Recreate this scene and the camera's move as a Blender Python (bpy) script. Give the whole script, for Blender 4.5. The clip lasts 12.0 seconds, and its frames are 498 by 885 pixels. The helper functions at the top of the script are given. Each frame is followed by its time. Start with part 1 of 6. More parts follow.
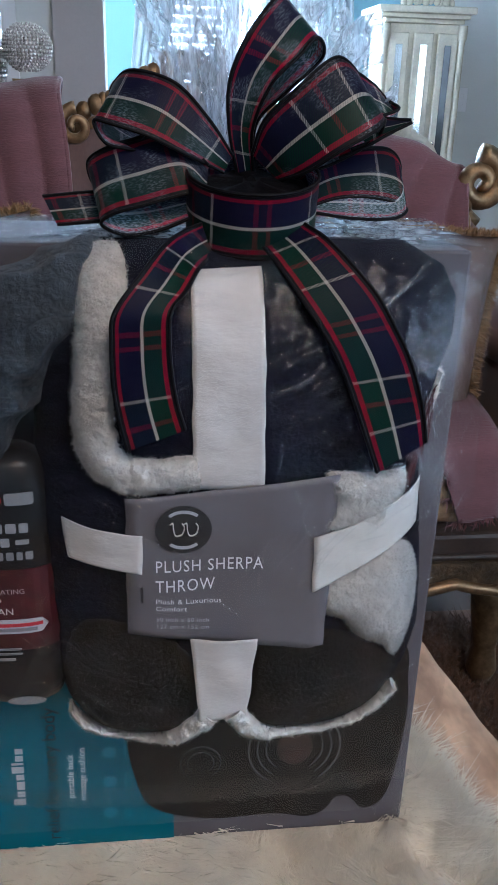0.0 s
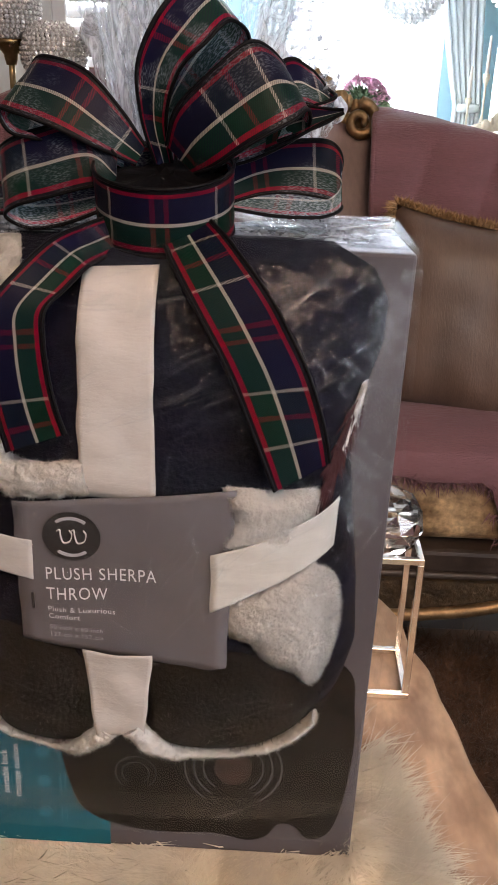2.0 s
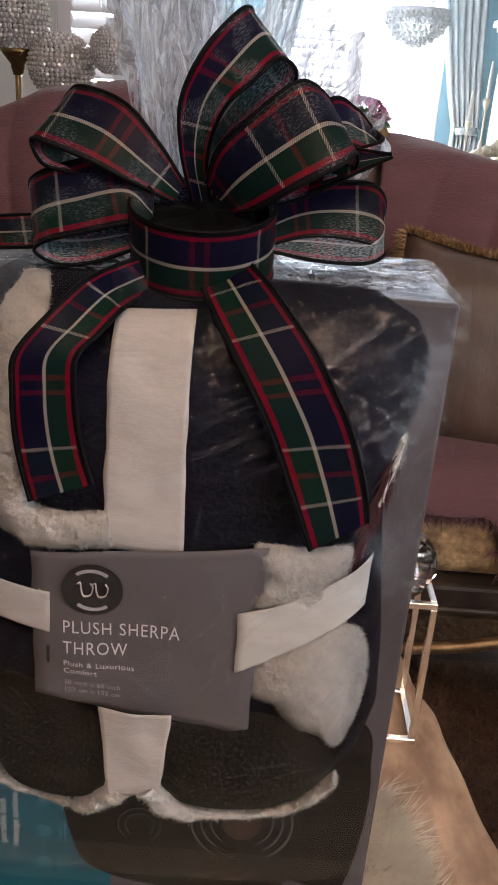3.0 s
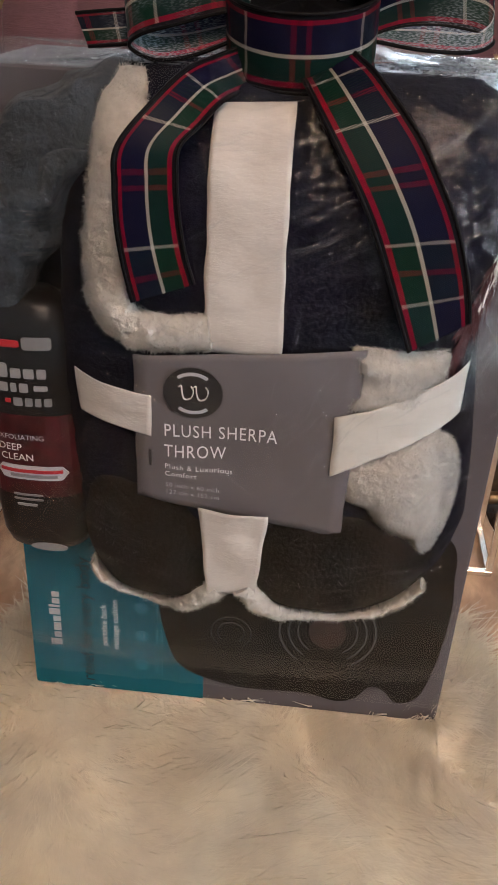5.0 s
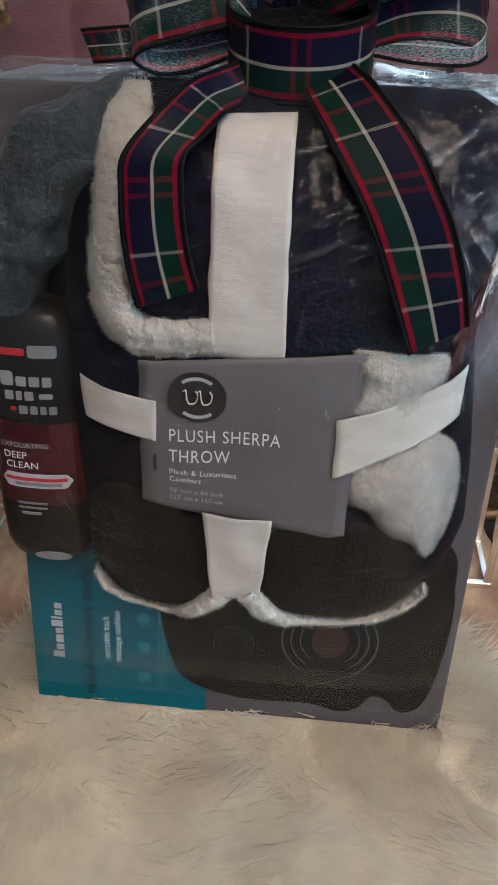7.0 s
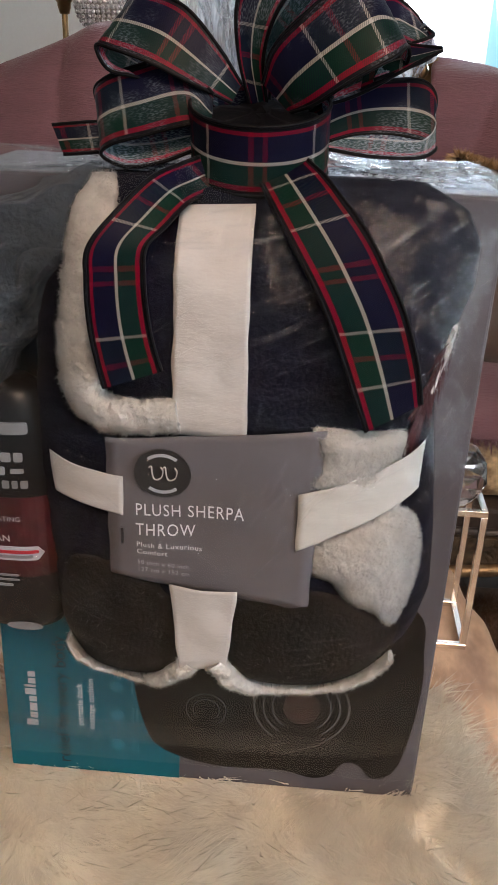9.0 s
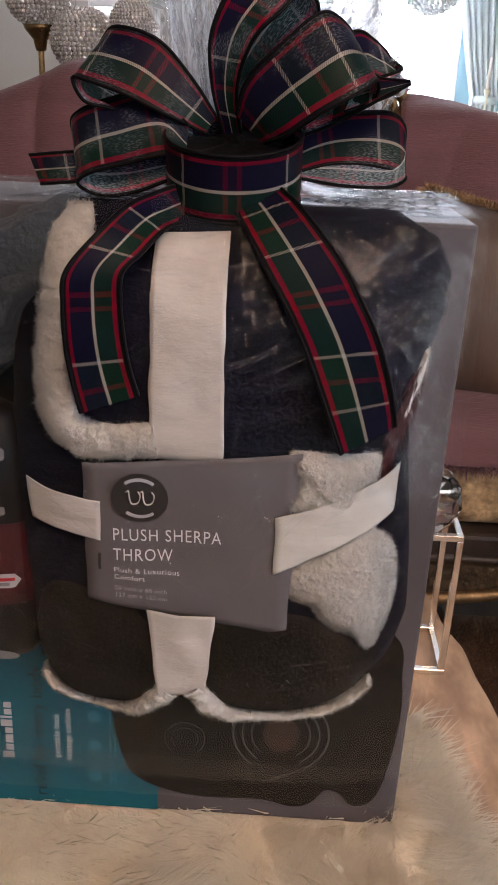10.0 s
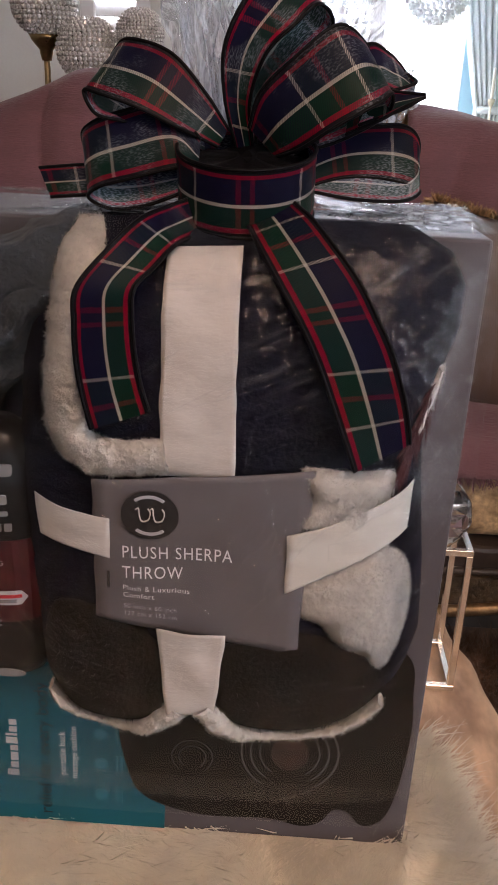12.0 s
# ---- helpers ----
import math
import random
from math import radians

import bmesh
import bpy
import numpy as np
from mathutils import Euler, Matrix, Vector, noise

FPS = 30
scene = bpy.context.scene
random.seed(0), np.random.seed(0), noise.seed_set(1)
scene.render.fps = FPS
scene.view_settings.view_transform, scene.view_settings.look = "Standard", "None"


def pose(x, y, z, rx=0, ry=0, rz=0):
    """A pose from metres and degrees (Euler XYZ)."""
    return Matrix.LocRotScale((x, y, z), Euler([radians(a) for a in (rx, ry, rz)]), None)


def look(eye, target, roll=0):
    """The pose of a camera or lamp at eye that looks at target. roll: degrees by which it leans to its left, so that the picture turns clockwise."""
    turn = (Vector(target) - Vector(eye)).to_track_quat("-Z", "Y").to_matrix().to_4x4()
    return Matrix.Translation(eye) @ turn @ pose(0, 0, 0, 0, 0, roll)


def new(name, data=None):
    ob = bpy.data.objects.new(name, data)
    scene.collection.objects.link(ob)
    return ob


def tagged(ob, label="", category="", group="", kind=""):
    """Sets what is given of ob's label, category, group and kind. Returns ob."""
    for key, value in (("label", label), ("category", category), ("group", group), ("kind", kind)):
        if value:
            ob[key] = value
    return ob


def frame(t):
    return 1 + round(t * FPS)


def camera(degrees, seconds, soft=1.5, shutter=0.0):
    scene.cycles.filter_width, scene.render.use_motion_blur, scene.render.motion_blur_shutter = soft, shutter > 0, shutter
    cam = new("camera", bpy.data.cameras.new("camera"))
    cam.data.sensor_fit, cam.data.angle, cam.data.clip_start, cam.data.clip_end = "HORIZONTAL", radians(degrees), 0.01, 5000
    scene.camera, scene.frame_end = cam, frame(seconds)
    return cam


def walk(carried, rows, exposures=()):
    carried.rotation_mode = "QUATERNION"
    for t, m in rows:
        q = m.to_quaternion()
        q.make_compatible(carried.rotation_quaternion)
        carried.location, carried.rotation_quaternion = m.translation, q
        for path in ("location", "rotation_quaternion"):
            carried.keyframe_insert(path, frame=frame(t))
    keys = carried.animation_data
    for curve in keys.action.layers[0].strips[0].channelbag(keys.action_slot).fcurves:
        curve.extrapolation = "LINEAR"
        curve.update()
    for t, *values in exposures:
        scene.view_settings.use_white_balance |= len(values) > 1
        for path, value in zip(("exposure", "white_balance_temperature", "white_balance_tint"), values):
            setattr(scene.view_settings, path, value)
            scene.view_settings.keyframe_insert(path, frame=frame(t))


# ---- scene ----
cam = camera(32.6, 12.0)
PATH = [
    (0, (-0.032, 0.189, 1.085), (0.195, 2.022, 0.316), 1.6),
    (0.5, (0.008, 0.247, 1.075), (0.194, 2.09, 0.32), 3.5),
    (1, (0.049, 0.229, 1.077), (0.111, 2.07, 0.299), 2.9),
    (1.5, (0.107, 0.197, 1.081), (0.044, 2.032, 0.289), 1.7),
    (2, (0.114, 0.22, 1.087), (0.047, 2.054, 0.292), 1.6),
    (2.5, (0.092, 0.249, 1.097), (0.049, 2.086, 0.308), 2.9),
    (3, (0.081, 0.251, 1.1), (0.053, 2.096, 0.328), 3.9),
    (3.5, (0.07, 0.242, 1.095), (0.044, 2.093, 0.338), 4.6),
    (3.7, (0.064, 0.235, 1.084), (0.034, 2.084, 0.322), 4.7),
    (5.3, (0.064, 0.22, 1.05), (-0.101, 1.908, -0.01), 1.7),
    (5.5, (0.067, 0.212, 1.031), (-0.086, 1.929, 0.017), 2.0),
    (6, (0.063, 0.217, 1.031), (-0.076, 1.924, -0.002), 1.9),
    (6.5, (0.057, 0.216, 1.037), (-0.083, 1.918, -0.004), 1.9),
    (7, (0.059, 0.211, 1.054), (-0.083, 1.949, 0.073), 1.8),
    (7.2, (0.059, 0.211, 1.062), (-0.088, 1.962, 0.105), 1.8),
    (8.8, (0.068, 0.211, 1.074), (-0.079, 1.99, 0.172), 1.6),
    (9, (0.077, 0.206, 1.076), (-0.054, 1.999, 0.199), 1.7),
    (9.5, (0.085, 0.197, 1.079), (-0.017, 2.013, 0.247), 1.7),
    (10, (0.078, 0.2, 1.073), (-0.004, 2.028, 0.266), 1.9),
    (10.5, (0.073, 0.206, 1.071), (0.0, 2.041, 0.278), 1.9),
    (11, (0.073, 0.207, 1.075), (0.001, 2.044, 0.288), 2.1),
    (11.5, (0.072, 0.206, 1.075), (-0.008, 2.044, 0.29), 2.1),
    (12, (0.071, 0.209, 1.075), (-0.016, 2.044, 0.284), 2.0),
]
EXPO = [(0.0, 0.43, 5050, 8), (0.5, 0.5, 5700, 13), (1.5, 0.65, 6600, 17), (2.0, 0.67, 6650, 18), (2.5, 0.3, 6600, 18), (3.5, 0.2, 6700, 21), (5.5, 0.65, 6350, 12), (6.5, 0.57, 5850, 7), (7.2, 0.53, 5650, 5), (9.0, 0.7, 6300, 13), (9.5, 0.44, 6600, 19), (12.0, 0.33, 6700, 23)]
walk(cam, [(t, look(eye, target, roll)) for t, eye, target, roll in PATH], EXPO)

# ---- light ----
world = bpy.data.worlds.new("sky")
scene.world = world
world.use_nodes = True
wn = world.node_tree
sky = wn.nodes.new("ShaderNodeTexSky")
sky.sky_type, sky.sun_disc = "NISHITA", False
sky.sun_elevation, sky.sun_rotation = radians(38), radians(20)
wn.links.new(sky.outputs[0], wn.nodes["Background"].inputs[0])
wn.nodes["Background"].inputs[1].default_value = 0.10


def lamp(name, kind, m, energy, color, size=0.1, size_y=None):
    data = bpy.data.lights.new(name, kind)
    data.energy, data.color = energy, color
    if kind == "AREA":
        data.shape, data.size, data.size_y = "RECTANGLE", size, size_y or size
    elif kind == "SUN":
        data.angle = size
    else:
        data.shadow_soft_size = size
    ob = new(name, data)
    ob.matrix_world = m
    return ob


lamp("sun", "SUN", look((2, 9, 8), (0.3, 2, 0)), 2.2, (1.0, 0.95, 0.88), radians(0.6))
lamp("window_daylight", "AREA", look((0.50, 5.55, 1.6), (0.3, 0, 1.0)), 210, (0.80, 0.91, 1.0), 1.0, 1.9)
lamp("shutter_daylight", "AREA", look((-0.52, 3.35, 1.6), (-0.3, 0, 0.9)), 14, (0.85, 0.93, 1.0), 0.3, 1.3)
lamp("side_daylight", "AREA", look((3.60, -1.45, 1.55), (0.9, 4.4, 1.0)), 20, (0.80, 0.90, 1.0), 1.2, 1.5)
# warm source behind the viewer, assumed to light the gift's front
lamp("assumed_ceiling_lamp_light", "AREA", look((0.50, -0.70, 2.50), (0.1, 0.7, 0.5)), 23, (1.0, 0.71, 0.49), 0.8)

# ---- materials ----
def ramp(nt, fac, stops):
    n = nt.nodes.new("ShaderNodeValToRGB")
    while len(n.color_ramp.elements) < len(stops):
        n.color_ramp.elements.new(0.5)
    for e, (p, c) in zip(n.color_ramp.elements, stops):
        e.position, e.color = p, (*c, 1)
    nt.links.new(fac, n.inputs[0])
    return n.outputs[0]


def tex(nt, scale, detail=4.0, stretch=(1, 1, 1), kind="Noise", rough=0.55, turn=0.0):
    co = nt.nodes.new("ShaderNodeTexCoord")
    mp = nt.nodes.new("ShaderNodeMapping")
    mp.inputs["Scale"].default_value, mp.inputs["Rotation"].default_value = stretch, (0, radians(turn), 0)
    nt.links.new(co.outputs["Object"], mp.inputs[0])
    n = nt.nodes.new("ShaderNodeTex" + kind)
    n.inputs["Scale"].default_value = scale
    if kind == "Noise":
        n.inputs["Detail"].default_value = detail
        n.inputs["Roughness"].default_value = rough
    nt.links.new(mp.outputs[0], n.inputs["Vector"])
    return n.outputs["Distance"] if kind == "Voronoi" else n.outputs[0]


def lighter(c, k):
    return tuple(min(1.0, max(0.0, v * k)) for v in c)


def surface(name, color, rough=0.6, metal=0.0, spread=0.25, coarse=6.0, fine=60.0, bump=0.2, depth=0.002,
            stretch=(1, 1, 1), sheen=0.0, second=None, coat=0.0, spec=0.5, translucent=0.0, island=False):
    """A two-scale procedural surface: coarse tone shifts, fine grain in tone, gloss and relief."""
    m = bpy.data.materials.new(name)
    m.use_nodes = True
    nt = m.node_tree
    b = nt.nodes["Principled BSDF"]
    a, f = tex(nt, coarse, 3, stretch), tex(nt, fine, 5, stretch)
    tone = ramp(nt, a, [(0.3, lighter(color, 1 - spread)), (0.7, second or lighter(color, 1 + spread))])
    grain = ramp(nt, f, [(0.3, (1 - spread * 0.6,) * 3), (0.7, (1 + spread * 0.3,) * 3)])
    mix = nt.nodes.new("ShaderNodeMix")
    mix.data_type, mix.blend_type = "RGBA", "MULTIPLY"
    mix.inputs[0].default_value = 1.0
    nt.links.new(tone, mix.inputs[6])
    nt.links.new(grain, mix.inputs[7])
    out = mix.outputs[2]
    if island:
        geo = nt.nodes.new("ShaderNodeNewGeometry")
        per = ramp(nt, geo.outputs["Random Per Island"], [(0.0, (0.72,) * 3), (1.0, (1.0,) * 3)])
        mix2 = nt.nodes.new("ShaderNodeMix")
        mix2.data_type, mix2.blend_type = "RGBA", "MULTIPLY"
        mix2.inputs[0].default_value = 1.0
        nt.links.new(out, mix2.inputs[6])
        nt.links.new(per, mix2.inputs[7])
        out = mix2.outputs[2]
    nt.links.new(out, b.inputs["Base Color"])
    r = nt.nodes.new("ShaderNodeMapRange")
    r.inputs[3].default_value, r.inputs[4].default_value = max(0.02, rough - 0.12), min(1.0, rough + 0.12)
    nt.links.new(a, r.inputs[0])
    nt.links.new(r.outputs[0], b.inputs["Roughness"])
    b.inputs["Metallic"].default_value = metal
    b.inputs["Specular IOR Level"].default_value = spec
    b.inputs["Sheen Weight"].default_value = sheen
    b.inputs["Sheen Roughness"].default_value = 0.4
    b.inputs["Coat Weight"].default_value = coat
    if bump:
        bp = nt.nodes.new("ShaderNodeBump")
        bp.inputs["Strength"].default_value, bp.inputs["Distance"].default_value = bump, depth
        nt.links.new(f, bp.inputs["Height"])
        nt.links.new(bp.outputs[0], b.inputs["Normal"])
    if translucent:
        tr = nt.nodes.new("ShaderNodeBsdfTranslucent")
        nt.links.new(out, tr.inputs[0])
        ms = nt.nodes.new("ShaderNodeMixShader")
        ms.inputs[0].default_value = translucent
        nt.links.new(b.outputs[0], ms.inputs[1])
        nt.links.new(tr.outputs[0], ms.inputs[2])
        nt.links.new(ms.outputs[0], nt.nodes["Material Output"].inputs[0])
    return m


def glow(name, color, strength):
    m = bpy.data.materials.new(name)
    m.use_nodes = True
    b = m.node_tree.nodes["Principled BSDF"]
    b.inputs["Base Color"].default_value = (*color, 1)
    b.inputs["Emission Color"].default_value = (*color, 1)
    b.inputs["Emission Strength"].default_value = strength
    return m


def clear_glass(name, color=(1, 1, 1), rough=0.02, ior=1.5):
    m = bpy.data.materials.new(name)
    m.use_nodes = True
    b = m.node_tree.nodes["Principled BSDF"]
    b.inputs["Base Color"].default_value = (*color, 1)
    b.inputs["Roughness"].default_value = rough
    b.inputs["IOR"].default_value = ior
    b.inputs["Transmission Weight"].default_value = 1.0
    return m


def film_material(name, base, edge, rough, bump, scale, stretch, turn=0.0, haze=0.0):
    """Thin clear film: lets light through, with glossy glints on its creases."""
    m = bpy.data.materials.new(name)
    m.use_nodes = True
    nt = m.node_tree
    nt.nodes.remove(nt.nodes["Principled BSDF"])
    clear, gloss = nt.nodes.new("ShaderNodeBsdfTransparent"), nt.nodes.new("ShaderNodeBsdfGlossy")
    clear.inputs[0].default_value = (0.97, 0.975, 0.985, 1)
    gloss.inputs["Roughness"].default_value = rough
    crease = tex(nt, scale, 6, stretch, rough=0.7, turn=turn)
    bp = nt.nodes.new("ShaderNodeBump")
    bp.inputs["Strength"].default_value, bp.inputs["Distance"].default_value = bump, 0.004
    nt.links.new(crease, bp.inputs["Height"])
    nt.links.new(bp.outputs[0], gloss.inputs["Normal"])
    lw = nt.nodes.new("ShaderNodeLayerWeight")
    lw.inputs[0].default_value = 0.3
    nt.links.new(bp.outputs[0], lw.inputs["Normal"])
    r = nt.nodes.new("ShaderNodeMapRange")
    r.inputs[3].default_value, r.inputs[4].default_value = base, edge
    nt.links.new(lw.outputs["Facing"], r.inputs[0])
    ms = nt.nodes.new("ShaderNodeMixShader")
    nt.links.new(r.outputs[0], ms.inputs[0])
    body = clear.outputs[0]
    # white translucent share stands in for reflections between the crumpled folds
    if haze:
        tr, mh = nt.nodes.new("ShaderNodeBsdfTranslucent"), nt.nodes.new("ShaderNodeMixShader")
        tr.inputs[0].default_value = (0.93, 0.95, 0.97, 1)
        haze_share = ramp(nt, crease, [(0.40, (haze * 0.3,) * 3), (0.62, (haze * 2.2,) * 3)])
        nt.links.new(haze_share, mh.inputs[0])
        nt.links.new(body, mh.inputs[1])
        nt.links.new(tr.outputs[0], mh.inputs[2])
        body = mh.outputs[0]
    nt.links.new(body, ms.inputs[1])
    nt.links.new(gloss.outputs[0], ms.inputs[2])
    nt.links.new(ms.outputs[0], nt.nodes["Material Output"].inputs[0])
    return m


RIBBON = 0.037


def tartan(name, bright, rough, metal, through_light, glint_amount):
    """Woven tartan: lengthwise stripes across the ribbon, a repeating set of cross stripes along it, twill in the pale lines."""
    m = bpy.data.materials.new(name)
    m.use_nodes = True
    nt = m.node_tree
    b = nt.nodes["Principled BSDF"]
    uv = nt.nodes.new("ShaderNodeUVMap")
    sep = nt.nodes.new("ShaderNodeSeparateXYZ")
    nt.links.new(uv.outputs[0], sep.inputs[0])

    def op(kind, x, y=None, z=None):
        n = nt.nodes.new("ShaderNodeMath")
        n.operation = kind
        for k, v in enumerate((x, y, z)):
            if v is None:
                continue
            if isinstance(v, (int, float)):
                n.inputs[k].default_value = v
            else:
                nt.links.new(v, n.inputs[k])
        return n.outputs[0]

    u, v = sep.outputs[0], sep.outputs[1]
    across = nt.nodes.new("ShaderNodeValToRGB")
    across.color_ramp.interpolation = "CONSTANT"
    bands = [(0.0, (0.004, 0.004, 0.006)), (0.075, (0.16, 0.001, 0.013)), (0.135, (0.0032, 0.0036, 0.018)), (0.497, (0.38, 0.355, 0.31)),
             (0.550, (0.002, 0.020, 0.012)), (0.850, (0.20, 0.001, 0.015)), (0.925, (0.004, 0.004, 0.006))]
    while len(across.color_ramp.elements) < len(bands):
        across.color_ramp.elements.new(0.5)
    for e, (p, c) in zip(across.color_ramp.elements, bands):
        e.position, e.color = p, (*lighter(c, bright), 1)
    nt.links.new(v, across.inputs[0])
    s = op("FRACT", op("DIVIDE", op("ADD", u, op("MULTIPLY_ADD", tex(nt, 380, 2), 0.0012, -0.0006)), 0.105))
    along = nt.nodes.new("ShaderNodeValToRGB")
    along.color_ramp.interpolation = "CONSTANT"
    sets = [(0.0, (0.40, 0.38, 0.34)), (0.016, (0.002, 0.011, 0.008)), (0.15, (0.14, 0.004, 0.008)), (0.18, (0.002, 0.011, 0.008)),
            (0.325, (0.40, 0.38, 0.34)), (0.345, (0.004, 0.004, 0.016)), (0.60, (0.15, 0.001, 0.012)), (0.63, (0.004, 0.004, 0.012)),
            (0.68, (0.15, 0.001, 0.012)), (0.71, (0.004, 0.004, 0.016))]
    while len(along.color_ramp.elements) < len(sets):
        along.color_ramp.elements.new(0.5)
    for e, (p, c) in zip(along.color_ramp.elements, sets):
        e.position, e.color = p, (*lighter(c, bright), 1)
    nt.links.new(s, along.inputs[0])
    # twill: fine diagonal lines decide which thread lies on top
    diag = op("FRACT", op("MULTIPLY", op("ADD", u, op("MULTIPLY", v, RIBBON)), 720.0))
    top = op("GREATER_THAN", diag, 0.56)
    inside = op("MULTIPLY", op("GREATER_THAN", v, 0.075), op("LESS_THAN", v, 0.925))
    fac = op("MULTIPLY", inside, op("ADD", 0.10, op("MULTIPLY", top, 0.50)))
    mix = nt.nodes.new("ShaderNodeMix")
    mix.data_type = "RGBA"
    nt.links.new(fac, mix.inputs[0])
    nt.links.new(across.outputs[0], mix.inputs[6])
    nt.links.new(along.outputs[0], mix.inputs[7])
    # metallic threads: their glints are painted in as pale blue dashes, in patches
    cv = nt.nodes.new("ShaderNodeCombineXYZ")
    nt.links.new(op("MULTIPLY", u, 420.0), cv.inputs[0])
    nt.links.new(op("MULTIPLY", v, 48.0), cv.inputs[1])
    dash = nt.nodes.new("ShaderNodeTexNoise")
    dash.inputs["Scale"].default_value, dash.inputs["Detail"].default_value = 1.0, 2.0
    nt.links.new(cv.outputs[0], dash.inputs["Vector"])
    glint_dash = op("MULTIPLY", ramp(nt, dash.outputs[0], [(0.48, (0.06,) * 3), (0.62, (1.0,) * 3)]), op("MULTIPLY", op("MAXIMUM", op("MULTIPLY_ADD", tex(nt, 24, 3), 5.0, -2.6 if glint_amount < 0.65 else -1.3), 0.0), glint_amount))
    glint = nt.nodes.new("ShaderNodeMix")
    glint.data_type = "RGBA"
    nt.links.new(op("MINIMUM", glint_dash, 0.85), glint.inputs[0])
    nt.links.new(mix.outputs[2], glint.inputs[6])
    glint.inputs[7].default_value = (0.50, 0.62, 0.72, 1)
    nt.links.new(glint.outputs[2], b.inputs["Base Color"])
    nt.links.new(op("ADD", metal, op("MULTIPLY", glint_dash, 0.25)), b.inputs["Metallic"])
    b.inputs["Roughness"].default_value = rough
    b.inputs["Specular IOR Level"].default_value = 0.12
    b.inputs["Sheen Weight"].default_value = 0.25 * glint_amount
    b.inputs["Sheen Roughness"].default_value = 0.3
    b.inputs["Sheen Tint"].default_value = (0.6, 0.75, 1.0, 1)
    bp = nt.nodes.new("ShaderNodeBump")
    bp.inputs["Strength"].default_value, bp.inputs["Distance"].default_value = 0.45, 0.0004
    nt.links.new(op("ADD", op("MULTIPLY", diag, 0.5), tex(nt, 1500, 2)), bp.inputs["Height"])
    nt.links.new(bp.outputs[0], b.inputs["Normal"])
    tr = nt.nodes.new("ShaderNodeBsdfTranslucent")
    pale = nt.nodes.new("ShaderNodeGamma")
    pale.inputs[1].default_value = 0.5
    nt.links.new(glint.outputs[2], pale.inputs[0])
    nt.links.new(pale.outputs[0], tr.inputs[0])
    ms = nt.nodes.new("ShaderNodeMixShader")
    ms.inputs[0].default_value = through_light
    nt.links.new(b.outputs[0], ms.inputs[1])
    nt.links.new(tr.outputs[0], ms.inputs[2])
    nt.links.new(ms.outputs[0], nt.nodes["Material Output"].inputs[0])
    return m


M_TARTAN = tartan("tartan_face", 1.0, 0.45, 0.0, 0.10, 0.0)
# same cloth for the loops, with backlit sparkle painted into the colour
M_TARTAN_GLINT = tartan("tartan_glint", 0.9, 0.40, 0.0, 0.08, 0.22)
M_TARTAN_GLINT_BRIGHT = tartan("tartan_glint_bright", 1.3, 0.36, 0.0, 0.16, 0.60)
# loop insides: window light shining through is painted in as tripled colour
M_TARTAN_BACK_LIT = tartan("tartan_back_lit", 3.0, 0.32, 0.0, 0.38, 0.70)
M_EDGE_KNOT_SHADE = surface("ribbon_edge_knot_shade", (0.003, 0.003, 0.004), 0.5, spec=0.12, bump=0.6, fine=1500, depth=0.0004)
M_PLUSH = surface("dark_plush", (0.0035, 0.0040, 0.011), 0.9, spread=0.5, coarse=14, fine=200, bump=0.4, depth=0.003, stretch=(1, 1, 1.3), sheen=0.02, second=(0.0085, 0.0078, 0.018), spec=0.10)
M_PLUSH_BROWN = surface("brown_plush", (0.0035, 0.0030, 0.004), 0.9, spread=0.5, coarse=20, fine=300, bump=0.3, depth=0.003, stretch=(1, 1, 1), sheen=0.015, second=(0.017, 0.0115, 0.009), spec=0.08)
M_SHERPA = surface("sherpa_fleece", (0.88, 0.85, 0.80), 0.95, spread=0.12, coarse=60, fine=190, bump=1.0, depth=0.006, sheen=0.15, translucent=0.22)
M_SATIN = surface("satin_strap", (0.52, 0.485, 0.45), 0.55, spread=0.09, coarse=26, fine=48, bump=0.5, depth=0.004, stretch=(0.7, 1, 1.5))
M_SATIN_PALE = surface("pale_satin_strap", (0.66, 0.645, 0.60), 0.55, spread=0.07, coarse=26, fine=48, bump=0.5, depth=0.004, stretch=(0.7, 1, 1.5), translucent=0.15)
M_CARD = surface("grey_card", (0.120, 0.109, 0.117), 0.55, spread=0.05, coarse=8, fine=300, bump=0.03)
M_INK_DARK = surface("dark_ink", (0.02, 0.018, 0.018), 0.5, spread=0.1, bump=0)
M_INK_WHITE = surface("white_ink", (0.75, 0.75, 0.76), 0.5, spread=0.05, bump=0)
M_INK_FAINT = surface("faint_ink", (0.42, 0.42, 0.45), 0.5, spread=0.05, bump=0)
M_CARTON = surface("grey_carton", (0.092, 0.083, 0.092), 0.5, spread=0.06, coarse=5, fine=250, bump=0.03, spec=0.3)
M_TEAL = surface("teal_print", (0.002, 0.103, 0.142), 0.5, spread=0.06, coarse=5, fine=250, bump=0.03, spec=0.25)
M_TEAL_INK = surface("navy_ink", (0.0005, 0.004, 0.010), 0.5, spread=0.05, bump=0)
M_PRINT_TEALPALE = surface("pale_teal_ink", (0.012, 0.16, 0.215), 0.5, spread=0.05, bump=0)
M_PRINT_BLACK = surface("cushion_print", (0.008, 0.0060, 0.0046), 0.6, spread=0.35, coarse=9, fine=200, bump=0, second=(0.018, 0.0135, 0.0105), spec=0.15)
M_PRINT_GREY = surface("ring_print", (0.075, 0.075, 0.08), 0.5, spread=0.1, bump=0)
M_PRINT_RED = surface("warm_spot_print", (0.038, 0.016, 0.012), 0.5, spread=0.3, coarse=60, bump=0)
